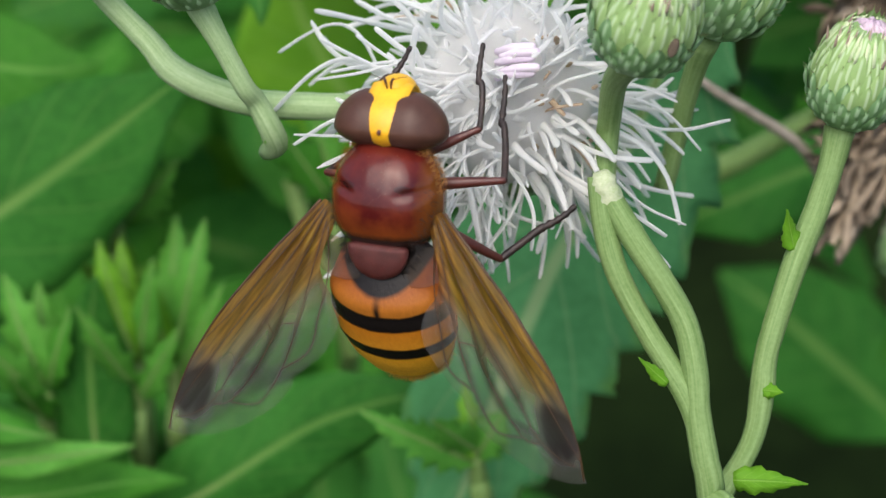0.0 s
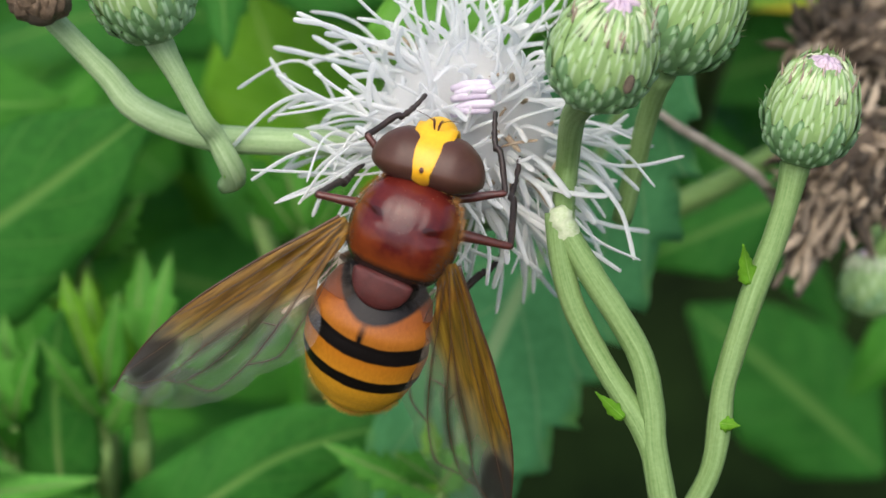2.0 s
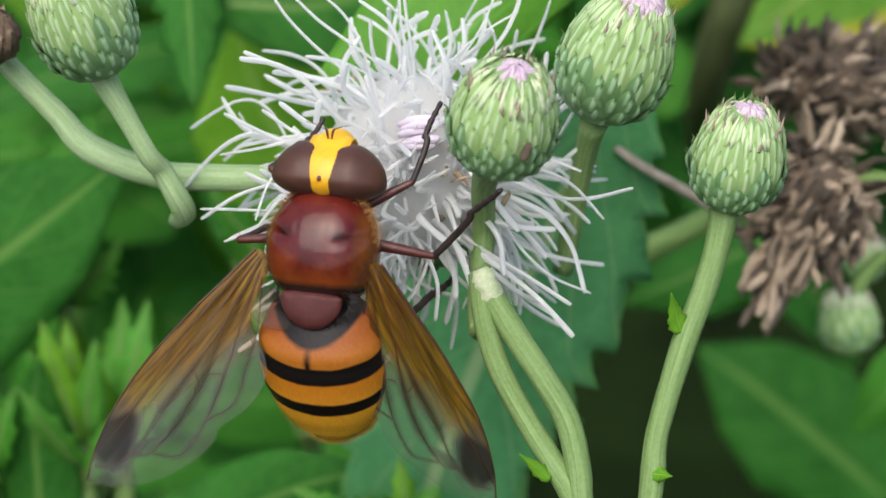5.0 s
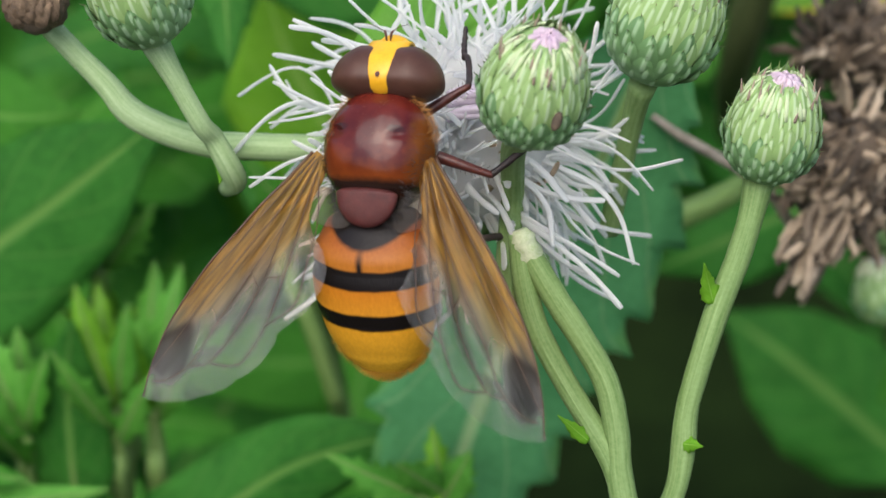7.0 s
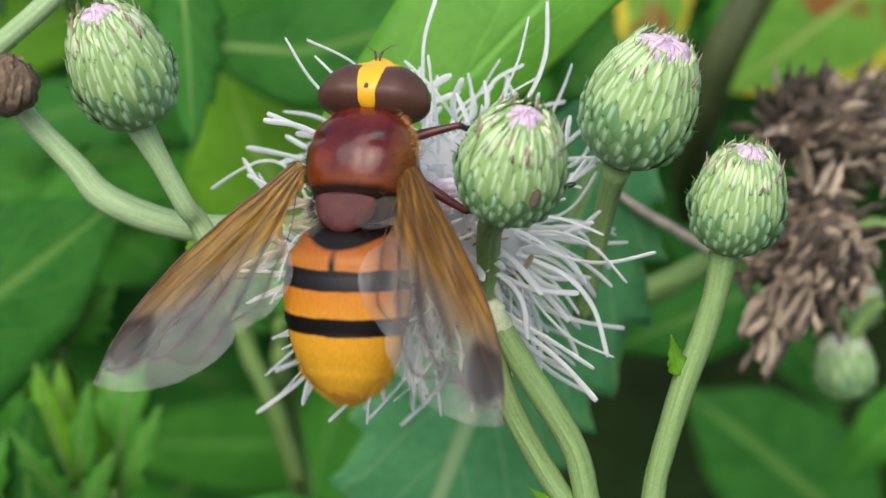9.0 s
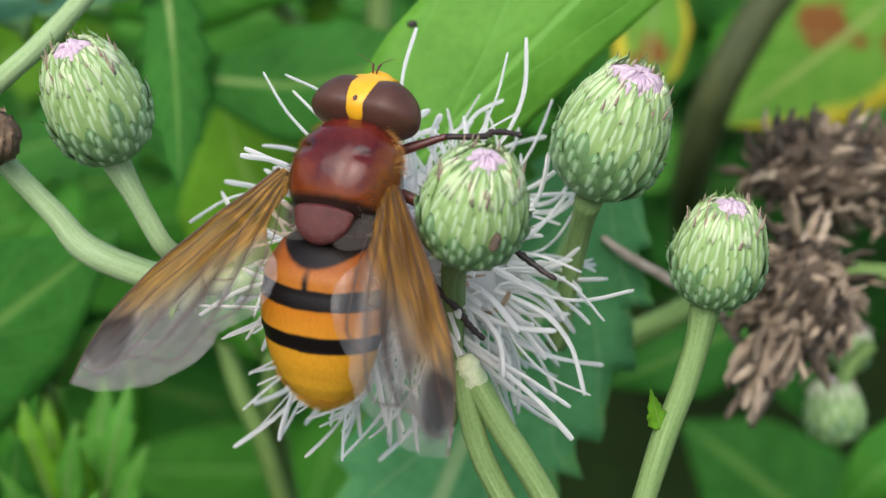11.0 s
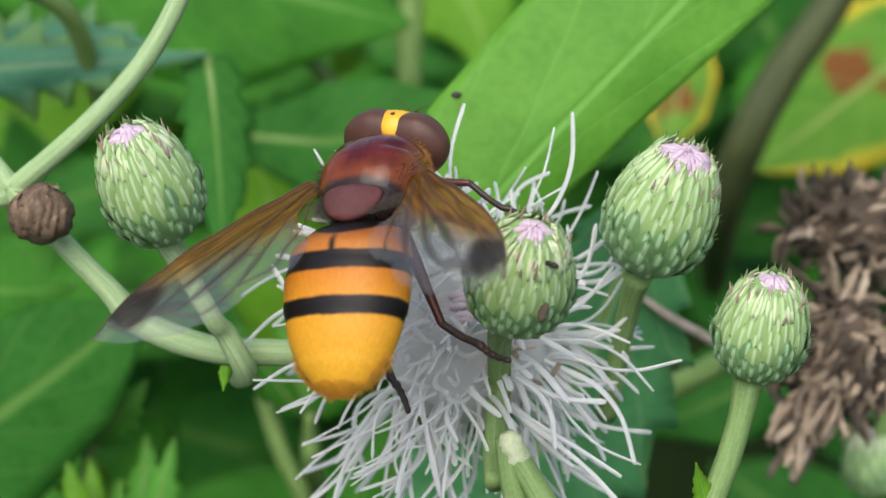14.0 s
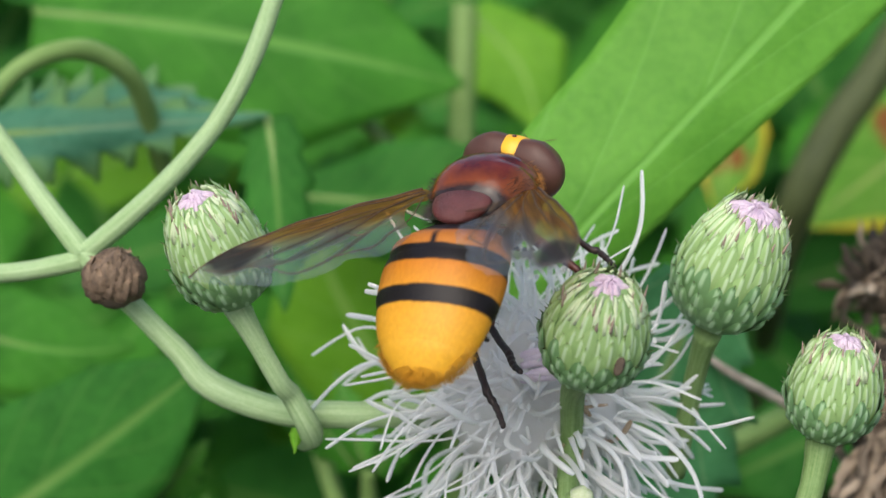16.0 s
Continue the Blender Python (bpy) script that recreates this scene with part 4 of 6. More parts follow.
def wing_lift(u, v):
    """How far the membrane bows and pleats out of its plane: folds that fan out from the root, and a droop towards the tip."""
    fan = math.atan2(v - 0.3, u + 1.5)
    pleat = 0.16 * math.sin(fan * 26.0) * min(1.0, u / 3) * max(0.25, 1 - u / 22)
    return pleat + 0.05 * math.sin(u * 1.3 + v * 2) - 0.018 * v * v - 0.0055 * u * u * (0.6 + 0.1 * abs(v))


def pigment(u, v, lines):
    """The membrane's colour at a place: amber towards the root and the leading edge, a dark cloud before the tip, brown along the veins."""
    def ease(a, b, x):
        x = min(1.0, max(0.0, (x - a) / (b - a)))
        return x * x * (3 - 2 * x)
    rag = 0.5 * noise.noise(Vector((u * 0.5, v * 1.6, 2.0)))
    amber = ease(-1.0, 2.2, 5.1 - 0.34 * u + v + rag) * (1 - 0.75 * ease(11.5, 15.8, u + 0.4 * v))
    spot = ((u - 14.5 + 0.3 * v) / 2.5) ** 2 + ((v - 0.0) / 1.9) ** 2
    cloud = 0.95 * (1 - ease(0.2, 1.35, spot + 0.9 * rag))
    streak = ((v + 1.7 - 0.5 * (u - 14.0)) / 0.55) ** 2 + ((u - 13.9) / 1.6) ** 2
    cloud = max(cloud, 0.55 * (1 - ease(0.2, 1.3, streak)))
    cloud *= 1 - ease(15.7, 16.7, u + 0.2 * v)
    brown = 0.0
    for k, pts in enumerate(lines):
        d = min((u - a) ** 2 + (v - b) ** 2 for a, b in pts)
        wide, much = 0.13, 0.75
        if k in (3, 4, 5):
            dark = ease(6.0, 8.5, u) * (1 - ease(11.0, 13.0, u)) * (1 - ease(3.0, 4.2, -v))
            wide, much = 0.13 + 0.24 * dark, 0.75 + 0.25 * dark
        brown = max(brown, much * math.exp(-d / (wide * wide)))
    return amber, cloud, brown


def wing(side):
    ob = new("wing")
    ob.parent = fly
    tagged(ob, "smoky amber wing with a dark cloud near its tip")
    lines = [[tuple(q[:2]) for q in smooth_line([(*p, 0) for p in line], 0.18)] for line in VEINS]
    verts, faces, tints = [], [], []
    rows, cols = 110, 38
    for i in range(rows + 1):
        u = 17.6 * i / rows
        a, b = float(np.interp(u, *zip(*LEAD))), -float(np.interp(u, *zip(*TRAIL)))
        for j in range(cols + 1):
            v = a + (b - a) * j / cols
            verts.append((u, side * v, wing_lift(u, v)))
            tints.append(pigment(u, v, lines))
    for i in range(rows):
        for j in range(cols):
            k = i * (cols + 1) + j
            faces.append((k, k + 1, k + cols + 2, k + cols + 1))
    me = bpy.data.meshes.new("membrane")
    me.from_pydata(verts, [], faces)
    me.polygons.foreach_set("use_smooth", [True] * len(me.polygons))
    me.attributes.new("pigment", "FLOAT_COLOR", "POINT").data.foreach_set("color", [c for k in tints for c in (*k, 1.0)])
    me.materials.append(MAT["wing"])
    sheet = new("membrane", me)
    sheet.parent = ob
    sheet.matrix_basis = Matrix.Diagonal((1.065, 1, 1, 1))
    for k, line in enumerate(VEINS):
        bm = bmesh.new()
        tube(bm, [(u, side * v, wing_lift(u, v), (0.12 if k < 1 else 0.042) * (1 - u / 26)) for u, v in [q[:2] for q in smooth_line([(*p, 0) for p in line], 0.6)]], 5, 0.6)
        part("vein", bm, MAT["vein"], ob, "brown vein", Matrix.Diagonal((1.065, 1, 1, 1)))
    bm = bmesh.new()
    ellipsoid(bm, (2.5, -side * 2.6, -0.30), (1.15, 1.75, 0.04), 24, 8, lambda c: Vector((c.x * (1 + 0.2 * side * c.y), c.y, c.z + 2.5 * c.x * c.x)))
    part("lobe", bm, MAT["squama"], ob, "clear milky lobe at the wing's base")
    return ob


wing_left, wing_right = wing(-1), wing(1)


def bristled(bm, a, b, count, long, seed):
    """Short stiff bristles along a limb."""
    g = random.Random(seed)
    way = (b - a).normalized()
    for k in range(count):
        p = a.lerp(b, (k + g.random()) / count)
        d = way.orthogonal().normalized()
        d.rotate(Matrix.Rotation(k * 2.4, 3, way))
        e = p + d * long + way * long * 0.5
        bm.faces.new([bm.verts.new(p + way * 0.035), bm.verts.new(p - way * 0.035), bm.verts.new(e)])


def leg(thick, upper, lower, seed):
    """A jointed leg: the thigh along x from the body, the shin and its beaded foot along x from the knee."""
    bm = bmesh.new()
    tube(bm, [(-0.3, 0, 0, thick), (upper * 0.4, 0, 0.1, thick * 0.95), (upper * 0.85, 0, 0.05, thick * 0.66), (upper, 0, 0, thick * 0.6), (upper + 0.12, 0, 0, thick * 0.3)], 10, 0.4, 0.08, seed)
    ob = part("leg", bm, MAT["leg"], fly, "dark red-brown leg")
    bm = bmesh.new()
    bristled(bm, Vector((0.5, 0, 0)), Vector((upper, 0, 0)), 60, thick + 0.22, seed)
    tagged(part("bristles", bm, MAT["tarsus"], ob, "short dark bristles"), kind="stuff")
    bm = bmesh.new()
    shin = lower * 0.52
    pts = [(0, 0, 0, thick * 0.58), (shin * 0.5, 0, -0.18, thick * 0.58), (shin, 0, 0, thick * 0.6)]
    for k in range(1, 11):
        s = k / 10
        pts.append((shin + (lower - shin) * s, 0.25 * math.sin(s * 2.5 + seed), 0.5 * s * s, thick * (0.64 - 0.22 * s) * (1.12 if k % 2 else 0.82)))
    tube(bm, pts, 8, 0.22, 0.22, seed)
    return ob, part("foot", bm, MAT["tarsus"], ob, "blackish shin and jointed foot"), upper


LEGS = {"front": leg(0.36, 3.9, 5.6, 1), "mid": leg(0.40, 4.9, 7.6, 2), "hind": leg(0.44, 6.6, 6.0, 3), "front_l": leg(0.36, 3.9, 5.4, 4), "mid_l": leg(0.40, 4.9, 7.0, 5), "hind_l": leg(0.44, 6.6, 6.0, 6)}


# ---- the leaf behind the flower, and the growth round it ----
leaf_thing([(-5.5, 8.4, -14.0), (3.4, 17.6, -13.5), (7.6, 22.0, -13.5), (13.1, 27.7, -14.0), (19.3, 34.2, -14.5), (26.2, 41.4, -17.0), (41.0, 57.0, -30.0), (58.0, 75.0, -46.0)], [6.0, 8.4, 8.9, 10.6, 11.8, 11.6, 10.0, 7.0, 4.0, 0.2], "blade",
    "broad bright green leaf behind the white flower", fold=0.10, wave=0.05, seed=3, rows=80, across=14, rib=0.16, slim=0.46)
leaf_thing([(14.5, 14.5, -29.0), (11.5, 7.0, -31.0), (8.3, -0.9, -34.5), (4.3, -7.6, -37.5), (1.5, -14.5, -40.5), (-2.1, -24.9, -43.5), (-6.1, -38.0, -49.5)], [3.5, 7.4, 8.8, 9.4, 9.4, 8.0, 5, 2], "thistle_leaf",
    "dull green toothed thistle leaf with a pale midrib", fold=0.1, teeth=11, tooth=0.26, wave=0.12, seed=5, rows=90)
leaf_thing([(-70.3, -18.1, -63.0), (-53.1, -7.4, -57.0), (-42.5, -0.3, -54.0), (-33.8, 6.0, -51.0), (-29.6, 9.0, -49.5)], [4, 9.5, 9.5, 7.0, 0.3], "dark_leaf",
    "large dark green leaf with a pale midrib", fold=0.1, wave=0.08, seed=7)
leaf_thing([(-65.3, 13.3, -72.0), (-54.9, 10.3, -69.0), (-47.2, 9.3, -66.0), (-41.1, 9.9, -64.5)], [3, 6, 5, 0.2], "mid_leaf", "green leaf among the weeds", fold=0.12, seed=8)
leaf_thing([(-24.8, 31.2, -45.0), (-23.9, 25.7, -43.5), (-23.2, 19.2, -42.0), (-22.6, 12.4, -40.5)], [2.4, 3.2, 2.5, 0.1], "dark_leaf", "pointed dark green thistle leaf hanging down", fold=0.3, teeth=5, tooth=0.4, seed=9)
leaf_thing([(-56.2, 29.8, -48.0), (-47.6, 30.1, -46.5), (-38.5, 30.5, -45.0), (-32.5, 30.8, -45.0), (-24.4, 31.2, -43.5)], [2.6, 3.4, 2.7, 1.5, 0.1], "spiny_leaf", "blue-green spiny thistle leaf with jagged edges", fold=0.25, teeth=8, tooth=1.2, wave=0.28, seed=10, rows=96, across=10)
leaf_thing([(-50.0, 33.5, -52.0), (-43.0, 33.0, -50.0), (-36.0, 33.6, -49.0), (-29.0, 32.2, -47.0)], [1.8, 2.6, 1.8, 0.1], "spiny_leaf", "blue-green spiny lobe of a thistle leaf", fold=0.3, teeth=6, tooth=1.4, wave=0.4, seed=28, rows=72, across=8)
leaf_thing([(-58.0, 50.6, -87.0), (-41.1, 48.2, -84.0), (-23.7, 45.0, -84.0), (-6.4, 41.3, -87.0)], [6, 13, 12, 0.3], "mid_leaf", "broad green leaf in the shade", fold=0.1, seed=12)
leaf_thing([(-5.9, 60.7, -136.5), (1.5, 52.2, -136.5), (4.7, 42.1, -136.5)], [3, 8, 0.3], "lime_leaf", "yellow-green leaf low in the weeds", fold=0.1, seed=13)
leaf_thing([(31.5, 47.9, -126.0), (30.2, 38.9, -123.0), (28.8, 32.4, -120.0), (28.1, 28.5, -120.0)], [3, 5.5, 4.5, 0.3], "yellow_leaf", "yellow leaf with a brown spot", fold=0.1, seed=14, stalk=None)
leaf_thing([(69.3, 49.9, -132.0), (59.1, 41.2, -129.0), (49.1, 33.5, -126.0), (40.2, 27.2, -123.0)], [6, 12, 9, 0.3], "yellow_leaf", "green leaf with a yellowing edge", fold=0.08, seed=15)
leaf_thing([(-40.1, -35.3, -60.0), (-40.5, -25.6, -57.0), (-40.3, -17.4, -54.0), (-39.2, -11.1, -51.0)], [1.5, 4.2, 3.8, 0.2], "dark_leaf", "upright pointed dark green leaf", fold=0.2, seed=16)
leaf_thing([(-37.2, -38.3, -63.0), (-28.3, -32.4, -57.0), (-19.2, -26.1, -54.0), (-12.4, -23.1, -51.0), (-6.0, -21.3, -48.0)], [3, 5.5, 5.5, 4, 0.2], "dark_leaf", "long dark green leaf under the fly", fold=0.2, seed=20, wave=0.1)
leaf_thing([(-57.3, -35.5, -60.0), (-46.4, -33.7, -57.0), (-36.9, -31.6, -54.0), (-30.6, -31.0, -52.5)], [2, 3.6, 2.6, 0.1], "mid_leaf", "green leaf of a young shoot", fold=0.2, seed=21)
leaf_thing([(38.5, -31.2, -27.0), (35.6, -28.8, -27.0), (33.3, -27.1, -25.5), (31.3, -25.1, -25.5)], [1.6, 1.8, 1.0, 0.1], "thistle_leaf", "spiny green tip of a young thistle shoot", fold=0.4, teeth=4, tooth=0.9, seed=24)
leaf_thing([(-10.7, -0.9, -106.5), (-17.7, 9.0, -102.0), (-22.4, 17.3, -99.0), (-25.7, 26.7, -96.0)], [4, 10, 10, 0.3], "lime_leaf", "yellow-green leaf deep in the weeds", fold=0.1, seed=26)
leaf_thing([(-24.6, 27.6, -84.0), (-15.2, 26.9, -81.0), (-6.0, 29.0, -79.5), (0.4, 31.4, -78.0)], [3, 7, 6, 0.3], "dark_leaf", "dark green leaf behind the fly", fold=0.1, seed=27)


leaf_thing([(76.0, -44.8, -175.0), (63.6, -34.0, -172.0), (50.8, -23.5, -170.0), (42.0, -17.2, -173.0)], [1.2, 10.8, 12.5, 9.0, 0.5], "dark_leaf", "broad soft green leaf deep in the shade", fold=0.08, wave=0.08, seed=41, rib=0.1)
leaf_thing([(77.0, -12.5, -120.0), (67.5, -15.5, -117.0), (60.1, -19.2, -115.0), (54.8, -25.6, -118.0)], [1.0, 5.0, 5.0, 0.3], "mid_leaf", "green leaf in the shade", fold=0.08, wave=0.08, seed=42, rib=0.3)
leaf_thing([(48.1, 2.7, -100.0), (38.4, -0.3, -97.0), (29.8, -3.9, -95.0), (22.1, -7.6, -98.0)], [1.0, 6.5, 6.0, 0.3], "dark_leaf", "dark green leaf behind the bud", fold=0.08, wave=0.08, seed=43, rib=0.3)


def young_shoot(base, up, count, long, mat, label, seed, teeth=0):
    """A young shoot: a short stem with pointed leaves standing round its tip."""
    ob = thing("weed_shoot", FRAME, label, "shoot", "young shoots")
    g = random.Random(seed)
    b, u = Vector(base), Vector(up).normalized()
    stalk(ob, [(*(b - u * 60 + Vector((3, 0, -8))), 1.5), (*(b - u * 25), 1.2), (*b, 0.9)], seed, "stem", "stem_far", 8)
    for k in range(count):
        f = k / count
        w = k * 2.39996 + g.uniform(-0.3, 0.3)
        d = (u * (0.35 + 0.9 * f) + Vector((math.cos(w), 0.1, math.sin(w) * 0.8))).normalized()
        q = b - u * (1 - f) * long * 0.75
        size = long * g.uniform(0.75, 1.15) * (1 - 0.35 * f)
        bend = Vector((0, -1, 0)) * size * g.uniform(0.0, 0.25)
        line = [tuple(q + d * size * s + bend * s * s) for s in (0, 0.35, 0.7, 1.0)]
        wide = size * g.uniform(0.15, 0.22)
        thicken(part("leaf", leaf_mesh(line, [wide * 0.45, wide, wide * 0.9, wide * 0.5, 0.05], (g.uniform(-0.3, 0.3), 0.5, 1), 0.3, teeth, 0.5 if teeth else 0.0, 0.12, seed + k, 6, 24), MAT[mat], ob), 0.25)
    return ob


young_shoot((-22.0, -35.8, -63.0), (0.1, 1, 0.1), 6, 8.0, "mid_leaf", "light green young weed shoot", 35)
young_shoot((-39.3, -11.7, -69.0), (0.1, 1, 0.1), 7, 9.0, "lime_leaf", "yellow-green young weed shoot", 36)


def leafy_shoot(label, foot, blades, seed):
    """A young shoot whose pointed leaves are given one by one: root, tip, half-width, material and teeth."""
    ob = thing("weed_shoot", FRAME, label, "shoot", "young shoots")
    g = random.Random(seed)
    top = sum((Vector(b[0]) for b in blades), Vector()) / len(blades)
    foot = Vector(foot)
    stalk(ob, [(*(foot + (foot - top) * 2.5 + Vector((0, 0, -18))), 1.3), (*foot, 1.1), (*foot.lerp(top, 0.6), 0.95), (*top, 0.6)], seed, "stem", "stem_far", 8)
    for k, (root, tip, half, mat, teeth) in enumerate(blades):
        a, b = Vector(root), Vector(tip)
        rise = Vector((0, 0, 1)) * (b - a).length * g.uniform(0.05, 0.16)
        line = [tuple(a.lerp(b, q) + rise * math.sin(math.pi * q)) for q in (0, 0.3, 0.65, 1.0)]
        facing = (g.uniform(-0.35, 0.35), g.uniform(0.1, 0.6), 1)
        half *= 1.3
        thicken(part("leaf", leaf_mesh(line, [half * 0.35, half * 0.85, half, half * 0.8, half * 0.45, 0.05], facing, 0.28, teeth, 0.7 if teeth else 0.0, 0.14, seed + k, 8, 10 * max(3, teeth)), MAT[mat], ob), 0.22)
        bm = bmesh.new()
        tube(bm, [(q[0], q[1], q[2] + 0.1, 0.22 * (1 - 0.24 * n)) for n, q in enumerate(line)], 6, 1.5)
        part("midrib", bm, MAT["stem_far"], ob, "pale green midrib")


leafy_shoot("yellow-green young weed shoot", (-36.6, -30.2, -63.0), [
    ((-36.2, -20.1, -57.0), (-39.4, -7.6, -53.0), 1.53, 'lime_leaf', 0),
    ((-36.0, -18.9, -57.0), (-37.9, -7.1, -57.0), 1.13, 'lime_leaf', 0),
    ((-35.8, -19.5, -57.0), (-33.7, -9.2, -51.0), 1.24, 'fresh_leaf', 0),
    ((-36.4, -22.4, -57.0), (-40.7, -13.8, -49.0), 1.13, 'fresh_leaf', 4),
    ((-35.7, -23.5, -57.0), (-30.9, -15.8, -49.0), 1.13, 'fresh_leaf', 4)], 40)
leafy_shoot("light green young weed shoot", (-33.0, -30.6, -66.0), [
    ((-33.2, -20.4, -60.0), (-32.7, -5.4, -60.0), 1.9, 'fresh_leaf', 5),
    ((-32.6, -19.8, -60.0), (-29.3, -5.6, -56.0), 1.55, 'fresh_leaf', 5),
    ((-32.3, -21.5, -60.0), (-27.1, -11.7, -53.0), 1.15, 'fresh_leaf', 4),
    ((-33.2, -21.5, -60.0), (-34.0, -11.0, -53.0), 1.15, 'lime_leaf', 0)], 41)
leafy_shoot("light green young weed shoot", (-46.1, -32.6, -62.0), [
    ((-45.0, -22.4, -56.0), (-48.5, -11.0, -53.0), 1.85, 'fresh_leaf', 5),
    ((-44.8, -21.8, -56.0), (-45.7, -12.0, -56.0), 1.35, 'fresh_leaf', 4),
    ((-44.6, -22.4, -56.0), (-41.8, -14.1, -52.0), 1.12, 'mid_leaf', 4),
    ((-45.2, -23.5, -56.0), (-50.6, -16.8, -50.0), 1.46, 'fresh_leaf', 5),
    ((-44.9, -25.8, -56.0), (-46.8, -20.3, -48.0), 1.35, 'mid_leaf', 4)], 42)
leafy_shoot("fresh green young weed shoot", (-54.1, -33.7, -58.0), [
    ((-52.6, -29.8, -52.0), (-35.0, -27.1, -49.0), 1.37, 'fresh_leaf', 0),
    ((-53.7, -24.3, -52.0), (-42.1, -26.1, -47.0), 1.54, 'mid_leaf', 0)], 43)
leafy_shoot("spiny green young thistle shoot", (-2.0, -31.7, -44.0), [
    ((-3.1, -26.4, -38.0), (-13.2, -21.4, -34.0), 1.31, 'fresh_leaf', 7),
    ((-2.8, -25.4, -38.0), (-7.0, -21.8, -32.0), 1.11, 'fresh_leaf', 5),
    ((-2.8, -25.9, -38.0), (-0.5, -21.2, -35.0), 1.31, 'fresh_leaf', 6),
    ((-2.8, -26.4, -38.0), (-4.0, -19.3, -38.0), 1.01, 'lime_leaf', 5)], 44)
leafy_shoot("light green weed shoot in the shade", (-16.6, -10.1, -72.0), [
    ((-17.4, -3.7, -66.0), (-24.2, 5.9, -62.0), 1.56, 'mid_leaf', 5),
    ((-16.8, -3.1, -66.0), (-19.7, 7.0, -64.0), 1.44, 'fresh_leaf', 5),
    ((-15.6, -3.7, -66.0), (-11.2, 3.0, -60.0), 1.44, 'mid_leaf', 5)], 45)
leafy_shoot("light green weed shoot in the shade", (-39.8, -13.4, -68.0), [
    ((-39.4, -7.0, -62.0), (-46.7, -1.6, -58.0), 1.76, 'mid_leaf', 5),
    ((-39.1, -6.4, -62.0), (-42.0, 2.3, -60.0), 1.65, 'mid_leaf', 5),
    ((-38.2, -6.4, -62.0), (-32.0, 0.2, -56.0), 1.65, 'fresh_leaf', 5)], 46)


def far_stem(pts, label, mat="stem_far"):
    ob = thing("weed_shoot", FRAME, label, "stem")
    stalk(ob, pts, len(pts), "stem", mat, 8)


far_stem([(10.3, -9.7, -57.0, 1.2), (17.9, -2.3, -58.5, 1.3), (24.4, 1.1, -60.0, 1.3), (32.4, 5.3, -63.0, 1.2), (38.8, 9.8, -48.0, 1.3), (68.3, 25.2, -69.0, 1.2)], "pale blurred thistle stem behind the buds")
far_stem([(14.6, 8.1, -30.0, 0.3), (17.0, 6.4, -30.0, 0.42), (20.1, 4.8, -31.5, 0.45), (25.0, 2.0, -34.5, 0.5), (28.9, -2.5, -39.0, 0.5)], "thin dry grey twig", "twig")
far_stem([(-47.9, 30.0, -30.0, 0.9), (-45.3, 33.5, -31.5, 0.9), (-42.2, 35.4, -33.0, 0.95), (-39.3, 35.8, -36.0, 1.0), (-36.6, 33.7, -40.5, 1.0), (-35.7, 27.0, -51.0, 1.0)], "arched green stem among the weeds")
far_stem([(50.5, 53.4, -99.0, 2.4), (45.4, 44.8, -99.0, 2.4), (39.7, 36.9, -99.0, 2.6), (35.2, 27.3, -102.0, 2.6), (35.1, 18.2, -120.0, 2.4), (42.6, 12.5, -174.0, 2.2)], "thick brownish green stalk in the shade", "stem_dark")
far_stem([(-6.4, 55.1, -106.5, 1.7), (-6.8, 41.7, -106.5, 1.7), (-7.2, 27.4, -111.0, 1.7), (-8.0, -19.5, -136.5, 1.7)], "upright green stalk behind the fly")
far_stem([(-24.5, 43.9, -93.0, 1.0), (-19.0, 38.2, -93.0, 1.0), (-12.1, 31.4, -94.5, 1.0)], "thin pale stem behind the fly")
far_stem([(-21.8, -1.5, -69.0, 1.0), (-19.9, -7.5, -69.0, 1.0), (-17.5, -12.9, -70.5, 1.0), (-15.2, -21.3, -75.0, 1.0)], "thin pale stem under the wing")
far_stem([(-36.9, -16.1, -64.5, 1.0), (-36.6, -24.3, -64.5, 1.1), (-37.0, -36.5, -66.0, 1.2)], "pale green stem of a young shoot")
far_stem([(42.0, -1.1, -48.0, 0.8), (40.0, -3.2, -48.0, 0.8), (38.7, -5.9, -48.0, 0.9)], "green stalk of a small bud")
far_stem([(37.0, 5.9, -39.0, 0.8), (41.6, 5.5, -40.5, 0.8), (48.8, 5.1, -43.5, 0.8)], "pale stem behind the withered flowers")

